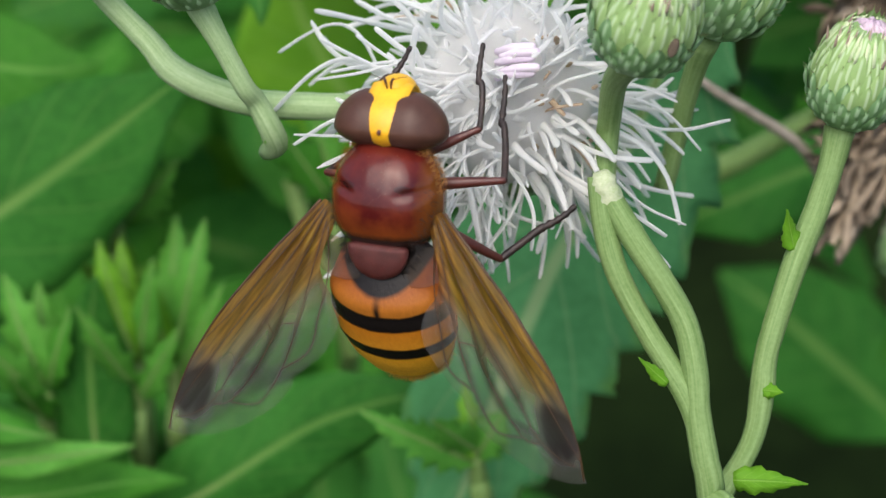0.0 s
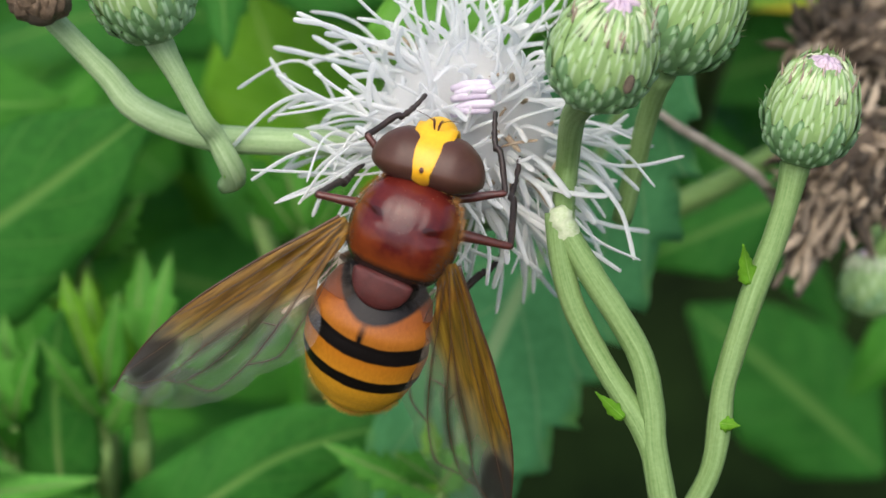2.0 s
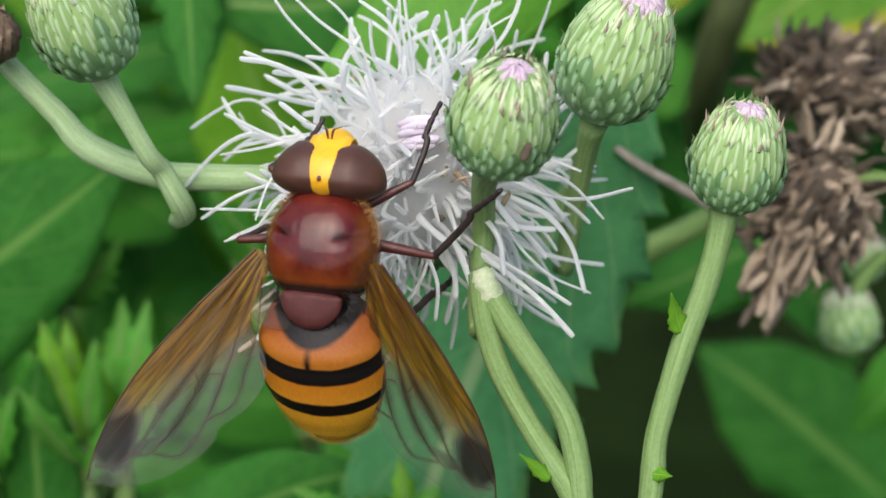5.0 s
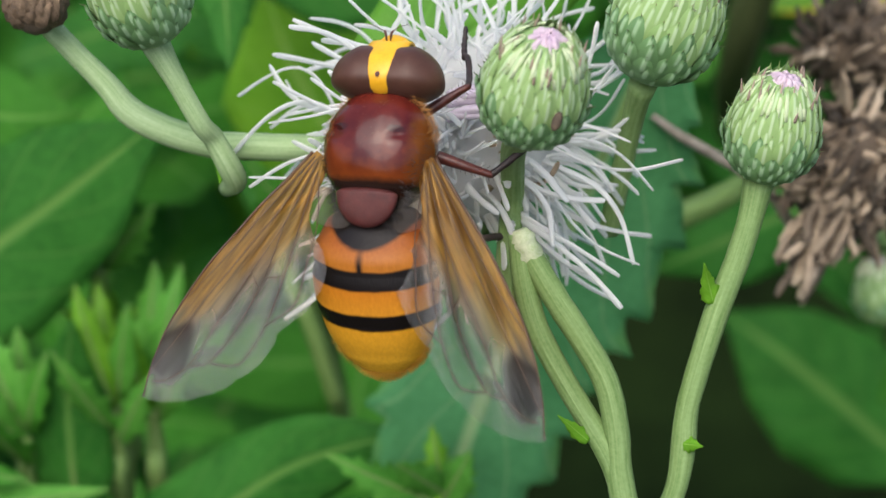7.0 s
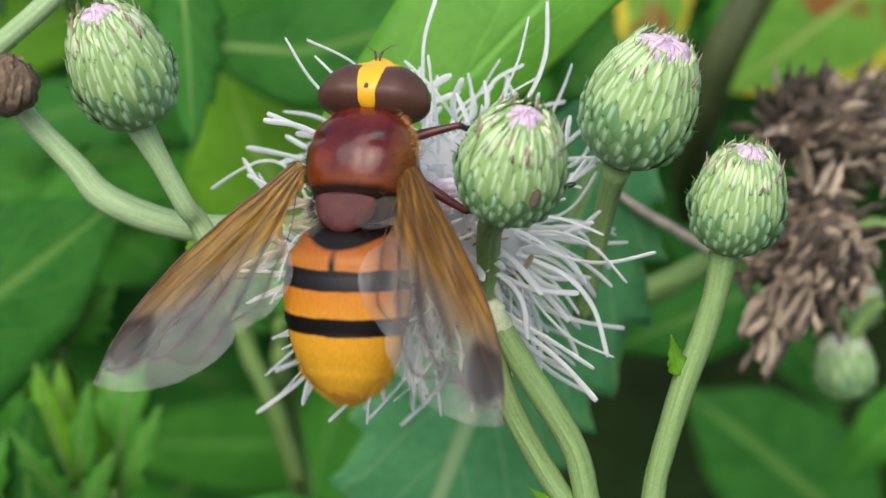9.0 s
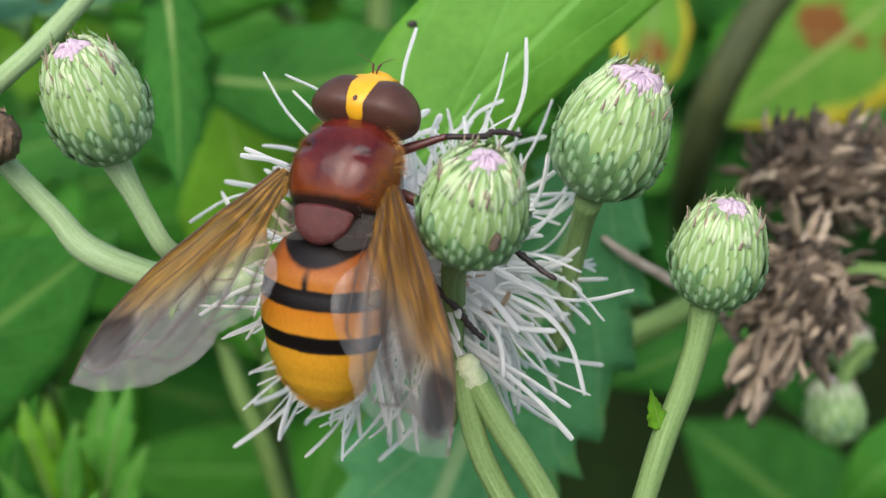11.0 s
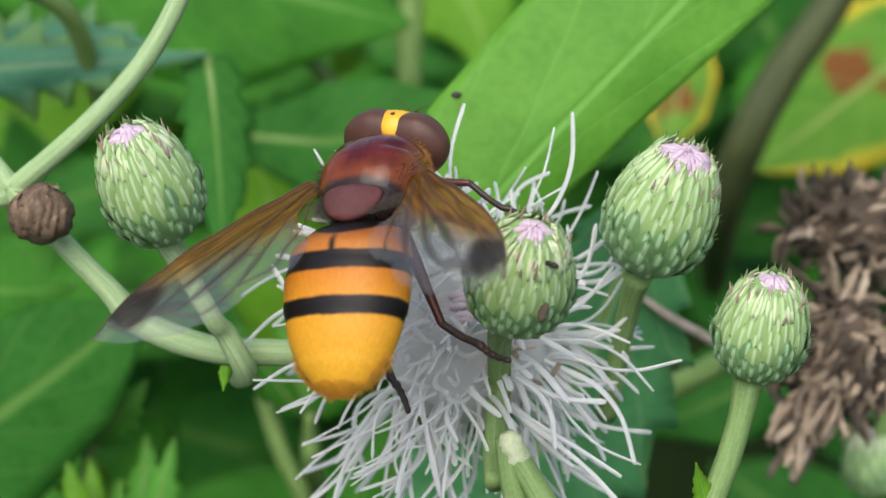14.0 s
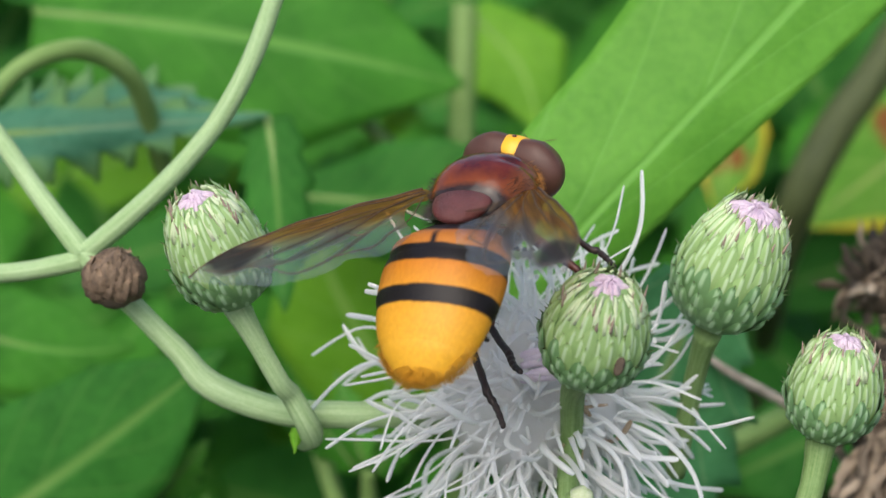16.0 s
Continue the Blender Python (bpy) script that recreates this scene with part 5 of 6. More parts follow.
# ---- withered flowers ----
def withered_flower(label, centre, radii, way, count, tail, seed):
    """A dried-up flower head: a dark core, shrivelled scales and hanging tufts."""
    ob = thing("withered_flower", FRAME @ Matrix.Translation(Vector(centre) * MM), label, "flower", "withered flowers")
    g = random.Random(seed)
    bm = bmesh.new()
    ellipsoid(bm, (0, 0, 0), tuple(r * 0.86 for r in radii), 20, 12)
    part("core", bm, MAT["dry_core"], ob)
    d = Vector(way).normalized()
    for k in range(count):
        z, w = 1 - 2 * (k + 0.5) / count, k * 2.39996
        r = math.sqrt(1 - z * z)
        nrm = Vector((r * math.cos(w), z, r * math.sin(w)))
        p = Vector(n * q for n, q in zip(nrm, radii)) * 0.86
        lie = (d - nrm * nrm.dot(d) + Vector((g.uniform(-1, 1), g.uniform(-1, 1), g.uniform(-1, 1))) * 1.1).normalized()
        long = g.uniform(1.2, 4.0)
        e = p + nrm * g.uniform(-0.6, 1.7) + lie * long
        c = p.lerp(e, 0.5) + nrm * g.uniform(0.2, 0.7)
        bm = bmesh.new()
        tube(bm, [(*p, 0.45), (*c, g.uniform(0.25, 0.65)), (*p.lerp(e, 0.8), g.uniform(0.15, 0.4)), (*e, 0.08)], 6, 0.8, 0.7, k, 0.22)
        part("dry_scale", bm, MAT["dry_scale"], ob)
    for k in range(tail):
        s = Vector((g.uniform(-0.4, 0.4) * radii[0], g.uniform(-0.3, 0.3) * radii[1], g.uniform(-0.2, 0.5) * radii[2])) + d * radii[1] * 0.6
        e = s + d * g.uniform(3.5, 7.5) + Vector((g.uniform(-2.2, 2.2), g.uniform(-1, 1), g.uniform(-1, 1)))
        c = s.lerp(e, 0.5) + Vector((g.uniform(-0.6, 0.6), 0, g.uniform(-0.4, 0.4)))
        bm = bmesh.new()
        tube(bm, [(*s, 0.3), (*c, 0.42), (*s.lerp(e, 0.85), 0.5), (*e, 0.3)], 5, 1.0, 0.4, k, 0.6)
        part("dry_tuft", bm, MAT["dry_scale"], ob)
    return ob


withered_flower("brown withered thistle flower with hanging tufts", (31.5, 3.4, -31.5), (4.6, 5.6, 4.2), (-0.45, -0.9, 0.2), 260, 34, 3)
withered_flower("brown withered thistle flower", (36.2, 14.4, -40.5), (8.0, 4.2, 5.0), (0.7, 0.2, 0.1), 240, 4, 4)
withered_flower("brown withered thistle flower", (39.1, 14.3, -43.5), (6.0, 4.5, 4.5), (0.8, -0.2, 0.1), 90, 3, 6)

pale_bud = thing("thistle_bud", FRAME, "small pale green unopened thistle bud", "bud", "thistle buds")
bud_parts(pale_bud, (39.0, -10.6, -49.5), (-0.1, 1, 0.2), 6.2, 3.0, 61, 50)
small_bud = thing("thistle_bud", FRAME, "small pale green unopened thistle bud", "bud", "thistle buds")
bud_parts(small_bud, (40.9, -3.9, -54.0), (0.2, 1, 0.2), 4.6, 2.2, 62, 40)
g = random.Random(2)
aphid = thing("aphid", FRAME @ Matrix.Translation(Vector((-1.5, 23.2, -12.0)) * MM), "tiny dark insect on the edge of the leaf", "insect")
bm = bmesh.new()
ellipsoid(bm, (0, 0, 0), (0.42, 0.3, 0.3), 12, 8)
part("body", bm, MAT["tarsus"], aphid)


# ---- the thicket behind ----
def thicket(name, label, mat, count, near, far, size, seed, tilt=0.6, jagged=False):
    """Many leaves at random behind the plant, one mesh."""
    g = random.Random(seed)
    bm = bmesh.new()
    uv = bm.loops.layers.uv.new("uv")
    for k in range(count):
        z = -near - (far - near) * g.random() ** 1.3
        spread = 0.36 * (125 - z) + 25
        c = Vector((g.uniform(-1, 1) * spread * 1.3, g.uniform(-1, 1) * spread, z))
        # Leaves are left out low on the right, baring the shade-dark ground.
        if c.x / (125 - z) > 0.03 and c.y / (125 - z) < 0.02 and (mat != "dark_leaf" or g.random() < 0.98):
            continue
        long, wide = size * g.uniform(0.6, 1.3), size * g.uniform(0.16, 0.34)
        w = g.uniform(0, 2 * math.pi)
        out = Vector((g.uniform(-1, 1) * tilt, 0.5 + g.uniform(-0.5, 0.5), 0.8)).normalized()
        ahead = out.orthogonal().normalized()
        ahead.rotate(Matrix.Rotation(w, 3, out))
        side = ahead.cross(out)
        rows = []
        n = 15 if jagged else 7
        for i in range(n):
            s = i / (n - 1)
            h = wide * math.sin(math.pi * min(1.0, s * 0.93 + 0.05)) ** 0.8
            if jagged:
                h *= 1.12 if i % 2 else 0.86
            q = c + ahead * long * (s - 0.5) - out * long * 0.22 * (s - 0.4) ** 2
            rows.append([bm.verts.new(q - side * h - out * h * 0.2), bm.verts.new(q), bm.verts.new(q + side * h - out * h * 0.2)])
        for i in range(n - 1):
            for j in range(2):
                f = bm.faces.new((rows[i][j], rows[i][j + 1], rows[i + 1][j + 1], rows[i + 1][j]))
                for loop, (a, b) in zip(f.loops, ((i, j), (i, j + 1), (i + 1, j + 1), (i + 1, j))):
                    loop[uv].uv = (a / (n - 1), b / 2)
    ob = finish(name, bm, MAT[mat], None, label)
    ob.matrix_basis = FRAME @ Matrix.Scale(MM, 4)
    tagged(ob, label, "foliage", kind="stuff")


thicket("undergrowth", "dense dark green undergrowth behind the thistle", "dark_leaf", 900, 190, 620, 50, 1)
thicket("undergrowth", "lighter green leaves in the undergrowth", "mid_leaf", 380, 180, 560, 44, 2)
thicket("undergrowth", "toothed green leaves of weeds in the undergrowth", "mid_leaf", 170, 140, 230, 26, 4, 0.9, True)
thicket("undergrowth", "toothed dark green leaves of weeds in the undergrowth", "dark_leaf", 150, 135, 230, 28, 5, 0.9, True)
thicket("undergrowth", "a few yellow-green leaves in the undergrowth", "lime_leaf", 60, 170, 420, 36, 3)


# ---- movement ----
SWAY = {
    "flower": [(0, -0.81, 0.17), (0.5, -1.06, -0.02), (1, -0.96, -0.21), (1.5, -1.10, -0.04), (2, -0.96, -0.09), (2.5, -1.33, -0.18), (3, -0.70, -0.06), (3.5, -0.68, 0.10), (4, -0.30, 0.36), (4.5, -0.42, 0.20), (5, -0.44, 0.42), (5.2, -0.47, 0.66), (7.3, 0.49, 0.19), (7.5, 0.64, 0.13), (8, 0.52, -0.14), (8.5, 0.65, -0.61), (9, 0.60, -0.96), (9.5, 0.59, -0.65), (10, 0.67, -0.54), (10.2, 0.63, -0.05), (12.3, 0.37, 0.37), (12.5, 0.28, 0.45), (13, 0.34, 0.06), (13.5, 0.45, 0.10), (14, 0.53, 0.13), (14.5, 0.54, 0.08), (15, 0.59, 0.02), (15.5, 0.62, 0.01), (16, 0.74, 0.09)],
    "left": [(0, -0.64, 0.15), (0.5, -0.74, 0.14), (1, -0.74, -0.03), (1.5, -0.80, -0.16), (2, -0.72, -0.05), (2.5, -0.82, -0.08), (3, -0.61, -0.01), (3.5, -0.61, 0.25), (4, -0.39, 0.26), (4.5, -0.47, 0.41), (5, -0.46, 0.64), (5.2, -0.35, 0.69), (7.3, 0.23, 0.24), (7.5, 0.28, 0.05), (8, 0.26, 0.15), (8.5, 0.34, -0.08), (9, 0.37, -0.08), (9.5, 0.39, 0.06), (10, 0.54, -0.10), (10.2, 0.75, -0.03), (12.3, 0.25, -0.70), (12.5, 0.80, -0.15), (13, 0.44, 0.04), (13.5, 0.52, -0.02), (14, 0.43, -0.16), (14.5, 0.40, -0.26), (15, 0.38, -0.37), (15.5, 0.33, -0.36), (16, 0.61, -0.43)],
    "budL": [(0, -1.13, -0.48), (0.5, -1.45, -0.54), (1, -1.35, -0.66), (1.5, -1.54, -0.71), (2, -1.28, -0.62), (2.5, -1.54, -0.66), (3, -0.90, -0.47), (3.5, -0.92, -0.10), (4, -0.62, 0.13), (4.5, -0.78, 0.14), (5, -0.97, 0.20), (5.2, -0.90, 0.59), (7.3, 0.31, -0.16), (7.5, 0.53, -0.26), (8, 0.36, -0.27), (8.5, 0.88, -0.19), (9, 1.03, -0.45), (9.5, 1.13, -0.31), (10, 1.21, 0.16), (10.2, 0.84, 0.30), (12.3, 0.92, 0.78), (12.5, 0.82, 0.76), (13, 0.95, 0.91), (13.5, 0.88, 0.72), (14, 0.77, 0.42), (14.5, 0.68, 0.30), (15, 0.71, 0.20), (15.5, 0.76, 0.14), (16, 0.60, 0.12)],
    "budM": [(0, 1.84, 1.09), (0.5, 1.79, 1.06), (1, 1.79, 1.03), (1.5, 1.87, 0.94), (2, 1.95, 0.86), (2.5, 1.76, 0.66), (3, 0.98, -0.09), (3.5, 0.44, -0.49), (4, 0.22, -0.61), (4.5, -0.00, -0.81), (5, 0.23, -0.75), (5.2, 0.03, -0.84), (7.3, -0.48, -0.77), (7.5, -0.40, -0.77), (8, -0.46, -0.78), (8.5, -0.38, -0.92), (9, 0.02, -1.02), (9.5, -0.21, -0.92), (10, -0.50, -0.51), (10.2, -0.81, -0.50), (12.3, -0.82, 0.62), (12.5, -0.97, 0.61), (13, -0.99, 0.56), (13.5, -1.24, 0.33), (14, -1.18, 0.36), (14.5, -1.22, 0.33), (15, -1.21, 0.39), (15.5, -1.12, 0.44), (16, -0.92, 0.52)],
    "cut": [(0, 0.87, 0.87), (0.5, 0.79, 0.75), (1, 0.91, 0.74), (1.5, 0.77, 0.65), (2, 0.90, 0.59), (2.5, 0.67, 0.48), (3, 0.54, -0.08), (3.5, 0.17, -0.34), (4, 0.07, -0.45), (4.5, -0.02, -0.63), (5, -0.05, -0.67), (5.2, -0.13, -0.63), (7.3, -0.03, -0.12), (7.5, -0.02, -0.09), (8, -0.01, -0.05), (8.5, -0.01, -0.03), (9, -0.02, -0.01), (9.5, -0.03, -0.00), (10, -0.05, 0.01), (10.2, -0.06, 0.02), (12.3, -0.30, 0.10), (12.5, -0.37, 0.13), (13, -0.43, -0.03), (13.5, -0.51, -0.11), (14, -0.76, -0.23), (14.5, -0.75, -0.24), (15, -0.73, -0.28), (15.5, -0.68, -0.22), (16, -0.74, -0.12)],
    "budU": [(0, -0.00, -0.00), (0.5, -0.00, -0.00), (1, -0.01, -0.01), (1.5, -0.01, -0.01), (2, -0.02, -0.02), (2.5, -0.03, -0.04), (3, -0.06, -0.07), (3.5, -0.11, -0.13), (4, -0.21, -0.23), (4.5, -0.38, -0.41), (5, -0.68, -0.75), (5.2, -0.55, -0.62), (7.3, -0.05, -0.17), (7.5, -0.02, -0.15), (8, 0.08, -0.15), (8.5, 0.45, -0.30), (9, 0.40, -0.86), (9.5, 0.66, -0.74), (10, 0.66, -0.16), (10.2, 0.20, 0.49), (12.3, -0.28, 0.85), (12.5, -0.32, 0.92), (13, -0.18, 0.64), (13.5, -0.08, 0.48), (14, 0.05, 0.34), (14.5, 0.08, 0.27), (15, 0.08, 0.24), (15.5, 0.15, 0.20), (16, 0.19, 0.36)],
    "budR": [(0, 0.84, 0.53), (0.5, 0.79, 0.49), (1, 0.88, 0.54), (1.5, 0.88, 0.38), (2, 0.93, 0.32), (2.5, 0.79, 0.32), (3, 0.69, 0.16), (3.5, 0.38, -0.00), (4, 0.26, 0.01), (4.5, 0.15, -0.12), (5, 0.15, -0.32), (5.2, -0.02, -0.24), (7.3, -0.32, -0.32), (7.5, -0.19, -0.27), (8, -0.30, -0.29), (8.5, -0.36, -0.18), (9, -0.39, -0.22), (9.5, -0.36, -0.08), (10, -0.26, 0.08), (10.2, -0.20, -0.07), (12.3, -0.47, 0.41), (12.5, -0.50, 0.64), (13, -0.43, 0.24), (13.5, -0.42, -0.02), (14, -0.60, -0.28), (14.5, -0.55, -0.40), (15, -0.51, -0.33), (15.5, -0.44, -0.39), (16, -0.41, -0.57)],
}
FLY = [
    (0, -10.28, -1.76, 9.27, 13.7, -19.0, -5.5),
    (0.5, -10.40, -1.96, 9.23, 13.3, -16.8, -5.0),
    (1, -9.33, -1.44, 8.95, 10.7, -13.2, -7.1),
    (1.5, -7.50, -0.97, 8.61, 10.5, -5.7, -16.3),
    (2, -6.60, -2.03, 8.61, 12.1, -7.5, -21.8),
    (2.5, -6.98, -2.20, 8.57, 13.2, -5.1, -24.7),
    (3, -5.30, -2.15, 8.50, 10.6, -3.0, -27.8),
    (3.5, -6.14, -0.97, 8.53, 9.6, -5.7, -23.5),
    (4, -6.17, -1.09, 9.13, 5.9, -12.5, -15.0),
    (4.5, -6.16, -0.94, 9.43, 4.0, -9.9, -13.4),
    (5, -7.55, -0.27, 9.51, 6.1, -13.3, -6.1),
    (7.5, -6.38, 4.95, 9.23, -8.0, -19.8, -1.6),
    (8, -6.40, 6.21, 9.18, -12.6, -19.7, 3.3),
    (8.5, -6.15, 7.46, 9.09, -17.6, -21.1, -1.6),
    (9, -5.77, 7.60, 9.01, -14.7, -19.9, -3.0),
    (9.5, -5.46, 7.39, 8.98, -9.7, -18.4, -5.6),
    (10, -4.76, 8.06, 8.89, -8.0, -18.5, -11.4),
    (12.5, -6.26, 12.57, 9.30, -29.5, -26.5, -2.3),
    (13, -6.32, 13.00, 9.45, -34.7, -25.2, 0.1),
    (13.5, -7.01, 14.51, 9.53, -35.0, -22.4, 2.5),
    (14, -6.82, 14.68, 9.33, -46.5, -22.8, 3.5),
    (14.5, -6.17, 15.42, 9.08, -47.3, -29.7, 3.1),
    (15, -6.11, 16.07, 8.82, -41.7, -24.9, 6.2),
    (15.5, -6.28, 16.66, 8.84, -38.9, -19.5, 4.0),
    (16, -4.20, 17.50, 8.77, -52.1, -25.4, -2.6),
]
ABDOMEN = [(0, 25.5), (0.5, 26.6), (1, 27.1), (1.5, 26.0), (2, 21.4), (2.5, 22.3), (3, 20.6), (3.5, 25.7), (4, 23.5), (4.5, 22.3), (5, 27.7), (7.5, 19.0), (8, 16.4), (8.5, 14.2), (9, 15.7), (9.5, 16.7), (10, 22.6), (12.5, 26.7), (13, 24.5), (13.5, 23.0), (14, 23.0), (14.5, 21.8), (15, 25.1), (15.5, 26.9), (16, 20.8)]
HEAD = [(0, -0.3, 0.1, -6.0), (0.5, -2.3, -1.0, -6.2), (1, -3.3, 4.2, -6.3), (1.5, -4.9, 7.6, -6.5), (2, -1.3, 6.8, -6.6), (2.5, -0.3, 9.1, -6.8), (3, 1.4, 9.0, -6.9), (3.5, -1.4, 8.1, -7.0), (4, 4.2, 0.8, -7.2), (4.5, 3.0, 2.7, -7.3), (5, 0.2, -0.3, -7.5), (7.5, 4.5, 0.6, -8.2), (8, 9.4, -1.0, -8.4), (8.5, 8.2, -1.5, -8.6), (9, 6.4, 0.5, -8.7), (9.5, 4.1, -1.1, -8.8), (10, -0.4, 0.5, -9.0), (12.5, 4.4, -5.6, -12.1), (13, 5.2, -4.3, -13.5), (13.5, 7.9, -8.8, -14.9), (14, 9.2, -7.2, -16.2), (14.5, 12.3, -8.9, -17.6), (15, 11.0, -6.2, -18.3), (15.5, 9.1, -7.9, -19.1), (16, 10.1, -7.8, -19.8)]
WING_L = [(0, 56.8, 12.4, 0.0), (0.5, 55.0, 9.0, 0.0), (1, 53.5, 6.7, 0.0), (1.5, 56.8, 13.0, 0.0), (3.5, 55.6, 6.0, 0.0), (4, 56.0, 10.4, 0.0), (5, 55.8, 9.0, 0.0), (7.5, 60.0, 14.5, 0.0), (9, 55, 10.6, 0.0), (10, 58.5, 14, 0.0), (12.5, 66.8, 19.5, 0.0), (13, 66.1, 18.7, 0.0), (13.5, 65.6, 17, 0.0), (14, 63.7, 13.3, 0.0), (14.5, 62.4, 15.2, 0.0), (15, 60.1, 13, 0.0), (16, 64.2, 16.5, 0.0)]
WING_R = [(0.0, 54.5, 7.2, 0.0), (1.5, 58.0, -8.6, 0.0), (3.5, 57.9, -0.7, 0.0), (5.0, 62.4, -18.4, 0.0), (7.5, 59.5, 8.2, 0.0), (8.0, 61.2, 4.7, 0.0), (8.5, 61.0, 12.5, -8.0), (9.0, 58.5, 12.6, -16.0), (10.0, 61.0, 10.5, -8.0), (12.5, 53.8, 19.0, -1.0), (13.0, 59.5, 20.3, -15.0), (13.5, 55.5, 21.8, -2.0), (14.0, 53.8, 16.0, -5.0), (14.5, 54.6, 12.9, -11.0), (15.0, 55.6, 12.6, -17.0), (15.5, 57.5, 15.0, -12.0), (16.0, 59.0, 16.9, -8.0)]


# Thigh and shin directions on the body, time by time.
STEPS = {
    "front": ((1.4, 2.4, -2.2), [(0, (3.3, 1.7, -0.9), (-0.6, 3.6, -2.2)), (1, (3.2, 1.7, -0.8), (-1.4, 3.2, -2.2)), (2.5, (3.1, 1.6, -0.7), (-2.2, 3.2, -2.0)), (3.5, (3.1, 2.0, -0.6), (-0.8, 3.6, -2.0)), (5, (3.2, 2.0, -0.8), (0.6, 3.4, -1.6)), (7.5, (2.8, 2.4, -1.3), (-1.6, 3.4, -3.4)), (9, (3.5, 1.5, -0.9), (0.6, 1.4, -4.0)),
        (10, (3.6, 2.1, -0.3), (4.2, 3.0, 2.2)), (12.5, (3.8, 0.8, -0.4), (3.6, -2.4, -1.6)), (13.5, (3.8, -0.5, -0.2), (4.2, -2.6, -2.0)), (14.5, (3.9, -0.3, 0.2), (4.3, -2.8, -2.2)), (16, (3.4, -1.9, -0.1), (4.3, -3.3, -1.3))]),
    "mid": ((1.6, 0.4, -2.5), [(0, (4.7, 0.4, -1.5), (-1.6, 5.0, -4.6)), (2.5, (4.6, 0.6, -1.0), (-1.6, 3.5, -5.0)), (3.5, (4.6, 1.7, 0.6), (2.2, 7.2, -0.8)), (5, (4.7, -0.6, -1.1), (4.6, 5.2, 3.0)), (7.5, (4.5, -1.3, -1.6), (3.0, 3.0, -1.4)), (9, (4.1, -1.8, -2.0), (2.4, 1.4, -1.6)),
        (10, (4.3, -1.7, -1.6), (2.0, -0.4, -2.6)), (12.5, (4.8, -0.5, 1.1), (6.0, -1.2, 4.5)), (13.5, (4.0, -2.2, 1.6), (6.6, -2.7, 2.5)), (14.5, (3.6, -1.4, -1.5), (3.6, -3.0, -3.0)), (16, (3.4, -1.2, -1.8), (2.2, -2.4, -4.0))]),
    "hind": ((1.5, -1.8, -2.2), [(0, (3.0, -2.4, -3.0), (3.6, 3.2, -2.6)), (1.5, (3.0, -2.4, -3.0), (3.4, 3.0, -2.8)), (2, (2.0, -2.4, -4.4), (1.0, 2.2, -4.5)), (5, (2.0, -2.4, -4.4), (1.0, 1.6, -4.5)), (9, (2.0, -2.2, -4.4), (1.0, -0.4, -4.5)), (10.4, (2.0, -2.0, -4.6), (1.2, -0.8, -4.3)),
        (12.5, (1.4, -1.1, -6.4), (4.8, -2.8, 2.2)), (13.5, (1.9, -4.4, -4.5), (5.2, -3.0, 0.5)), (14, (2.1, -3.8, -5.0), (5.2, -2.9, -1.0)), (14.5, (1.6, -3.7, -5.2), (5.0, -2.9, -1.6)), (15, (1.5, -5.2, -3.8), (4.1, -4.4, -0.3)), (16, (-2.4, -0.5, -6.1), (4.0, -4.4, -0.7))]),
    "front_l": ((-1.4, 2.4, -2.2), [(0, (-2.6, 1.8, -2.2), (2.2, 3.0, -1.6)), (1.5, (-3.3, 2.0, 0.3), (1.8, 2.8, -3.8)), (4, (-3.3, 2.0, 0.3), (1.8, 2.8, -3.8)), (7.5, (-2.4, 1.8, -2.4), (1.8, 2.4, -3.0)), (16, (-2.4, 1.6, -2.4), (1.8, 2.0, -3.0))]),
    "mid_l": ((-1.6, 0.4, -2.5), [(0, (-3.6, -0.4, -1.6), (1.4, 1.2, -3.6)), (1.5, (-4.7, -0.7, 1.1), (0.9, 1.1, -6.8)), (4, (-4.7, -0.7, 1.1), (0.9, 1.1, -6.8)), (7.5, (-3.0, -0.5, -2.4), (1.0, 1.0, -4.0)), (16, (-3.0, -0.5, -2.4), (1.0, 0.6, -4.0))]),
    "hind_l": ((-1.5, -1.8, -2.2), [(0, (-2.0, -2.2, -3.4), (1.0, -1.0, -4.0)), (12.5, (-0.6, -2.4, -4.6), (1.6, -3.6, -3.2)), (16, (0.2, -2.4, -4.8), (2.2, -3.2, -3.4))]),
}


def aim(way):
    return Vector(way).to_track_quat("X", "Z").to_matrix().to_4x4()


def wing_pose(side, sweep, rise, twist):
    """The pose of a wing on the body: swept back and raised, in degrees, and turned about its length."""
    s, e = radians(sweep), radians(rise)
    u = Vector((side * math.cos(s) * math.cos(e), -math.sin(s) * math.cos(e), math.sin(e)))
    lead = Vector((side * math.sin(s), math.cos(s), 0)) * side
    up = u.cross(lead).normalized()
    lead = up.cross(u)
    m = Matrix((u, lead, up)).transposed().to_4x4()
    return Matrix.Translation((side * 3.55, -0.55, 1.09)) @ m @ pose(0, 0, 0, side * twist, 0, 0)


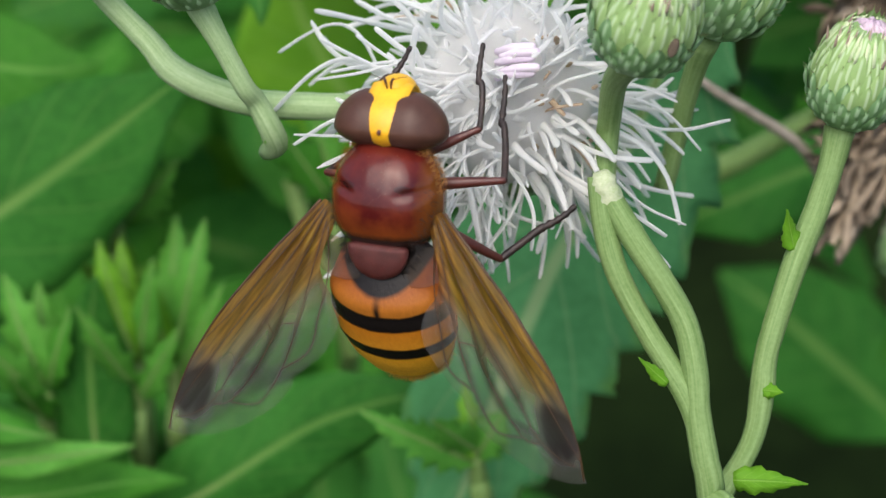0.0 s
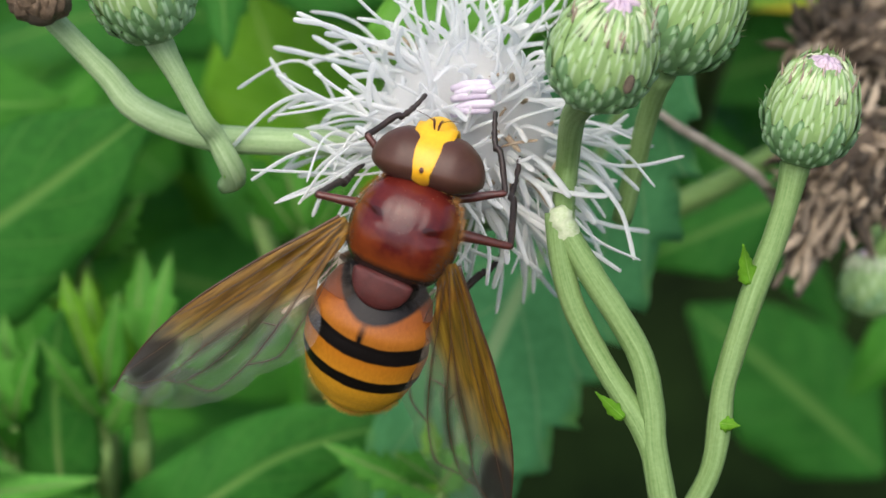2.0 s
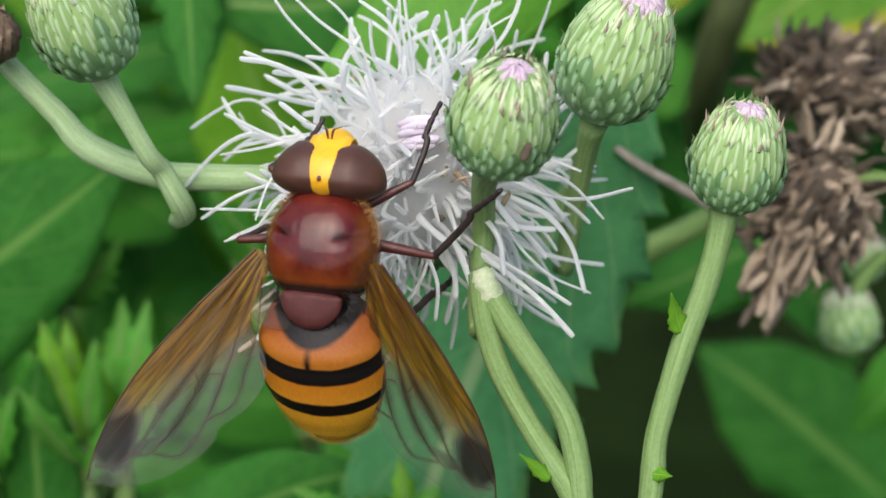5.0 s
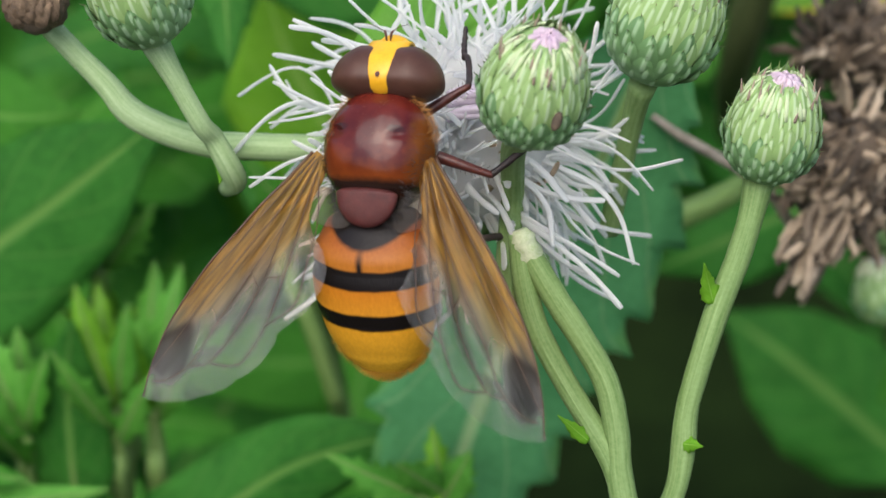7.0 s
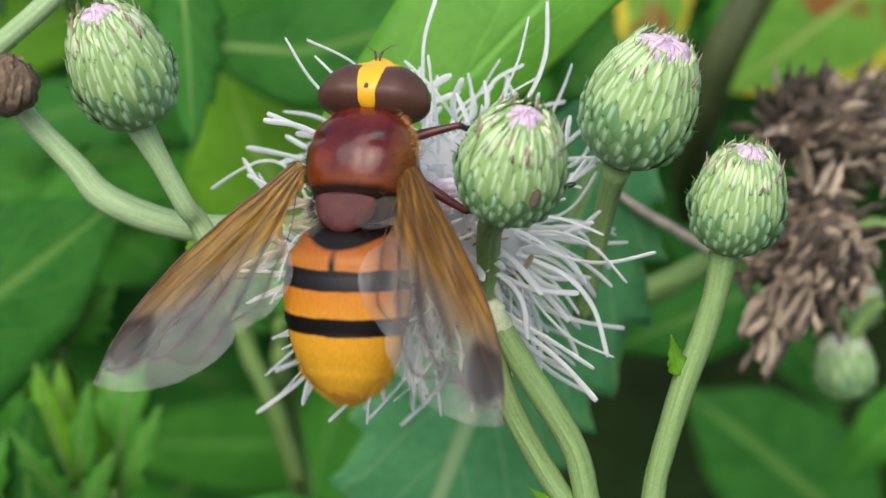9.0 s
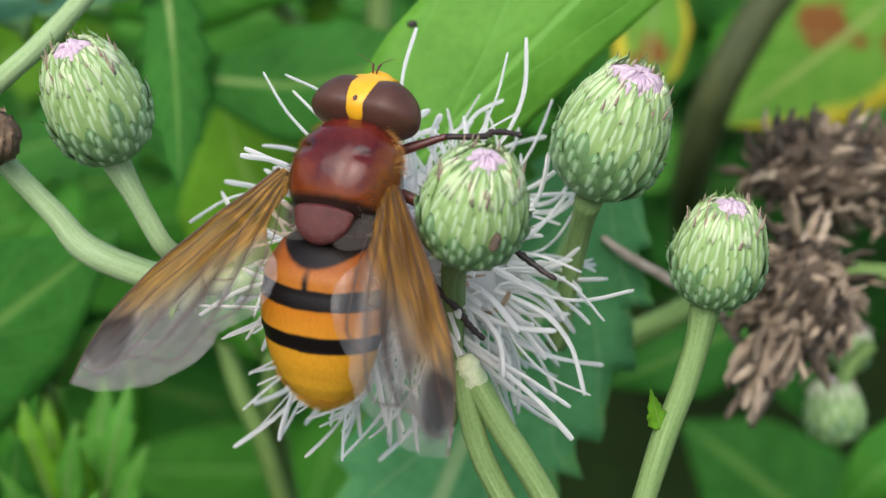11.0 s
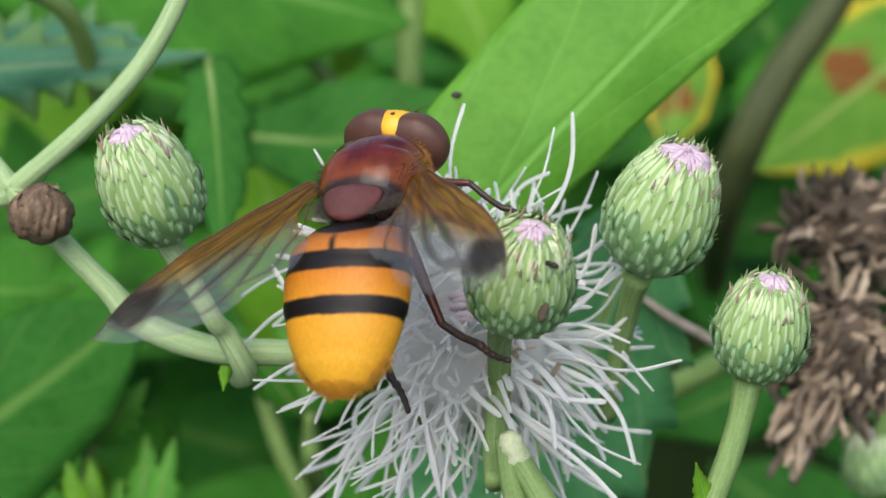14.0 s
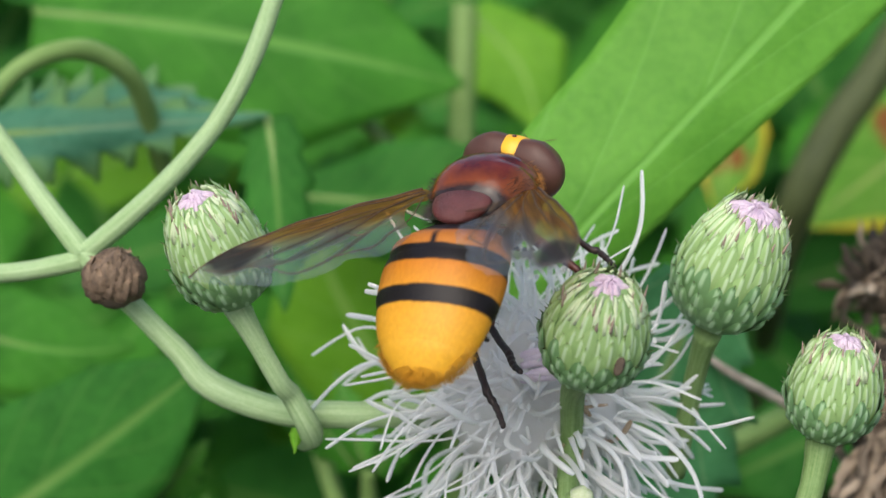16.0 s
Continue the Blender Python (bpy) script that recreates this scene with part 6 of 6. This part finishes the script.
def motions():
    for ob, name in ((flower, "flower"), (branch, "left"), (withered, "left"), (bud_l, "budL"), (bud_m, "budM"), (fork, "cut"), (bud_u, "budU"), (bud_r, "budR")):
        home = (FRAME.inverted() @ ob.location) / MM
        walk(ob, [(t, at(home.x + dx, home.y + dy, home.z)) for t, dx, dy in SWAY[name]])
    walk(fly, [(t, at(*row)) for t, *row in FLY])
    walk(abdomen, [(t, pose(0, -3.55 if t < 6 else -4.0, 0.3, tilt)) for t, tilt in ABDOMEN])
    walk(head, [(t, pose(0, 3.4, -0.35, 0, roll, yaw) @ pose(0, 1.15, 0.05, nod)) for t, roll, yaw, nod in HEAD])
    for name, (root, rows) in STEPS.items():
        limb, foot, upper = LEGS[name]
        walk(limb, [(t, Matrix.Translation(root) @ aim(thigh)) for t, thigh, shin in rows])
        walk(foot, [(t, Matrix.Translation((upper, 0, 0)) @ aim(thigh).inverted() @ aim(shin)) for t, thigh, shin in rows])
    walk(wing_left, [(t, wing_pose(-1, *row)) for t, *row in WING_L])
    walk(wing_right, [(t, wing_pose(1, *row)) for t, *row in WING_R])


motions()
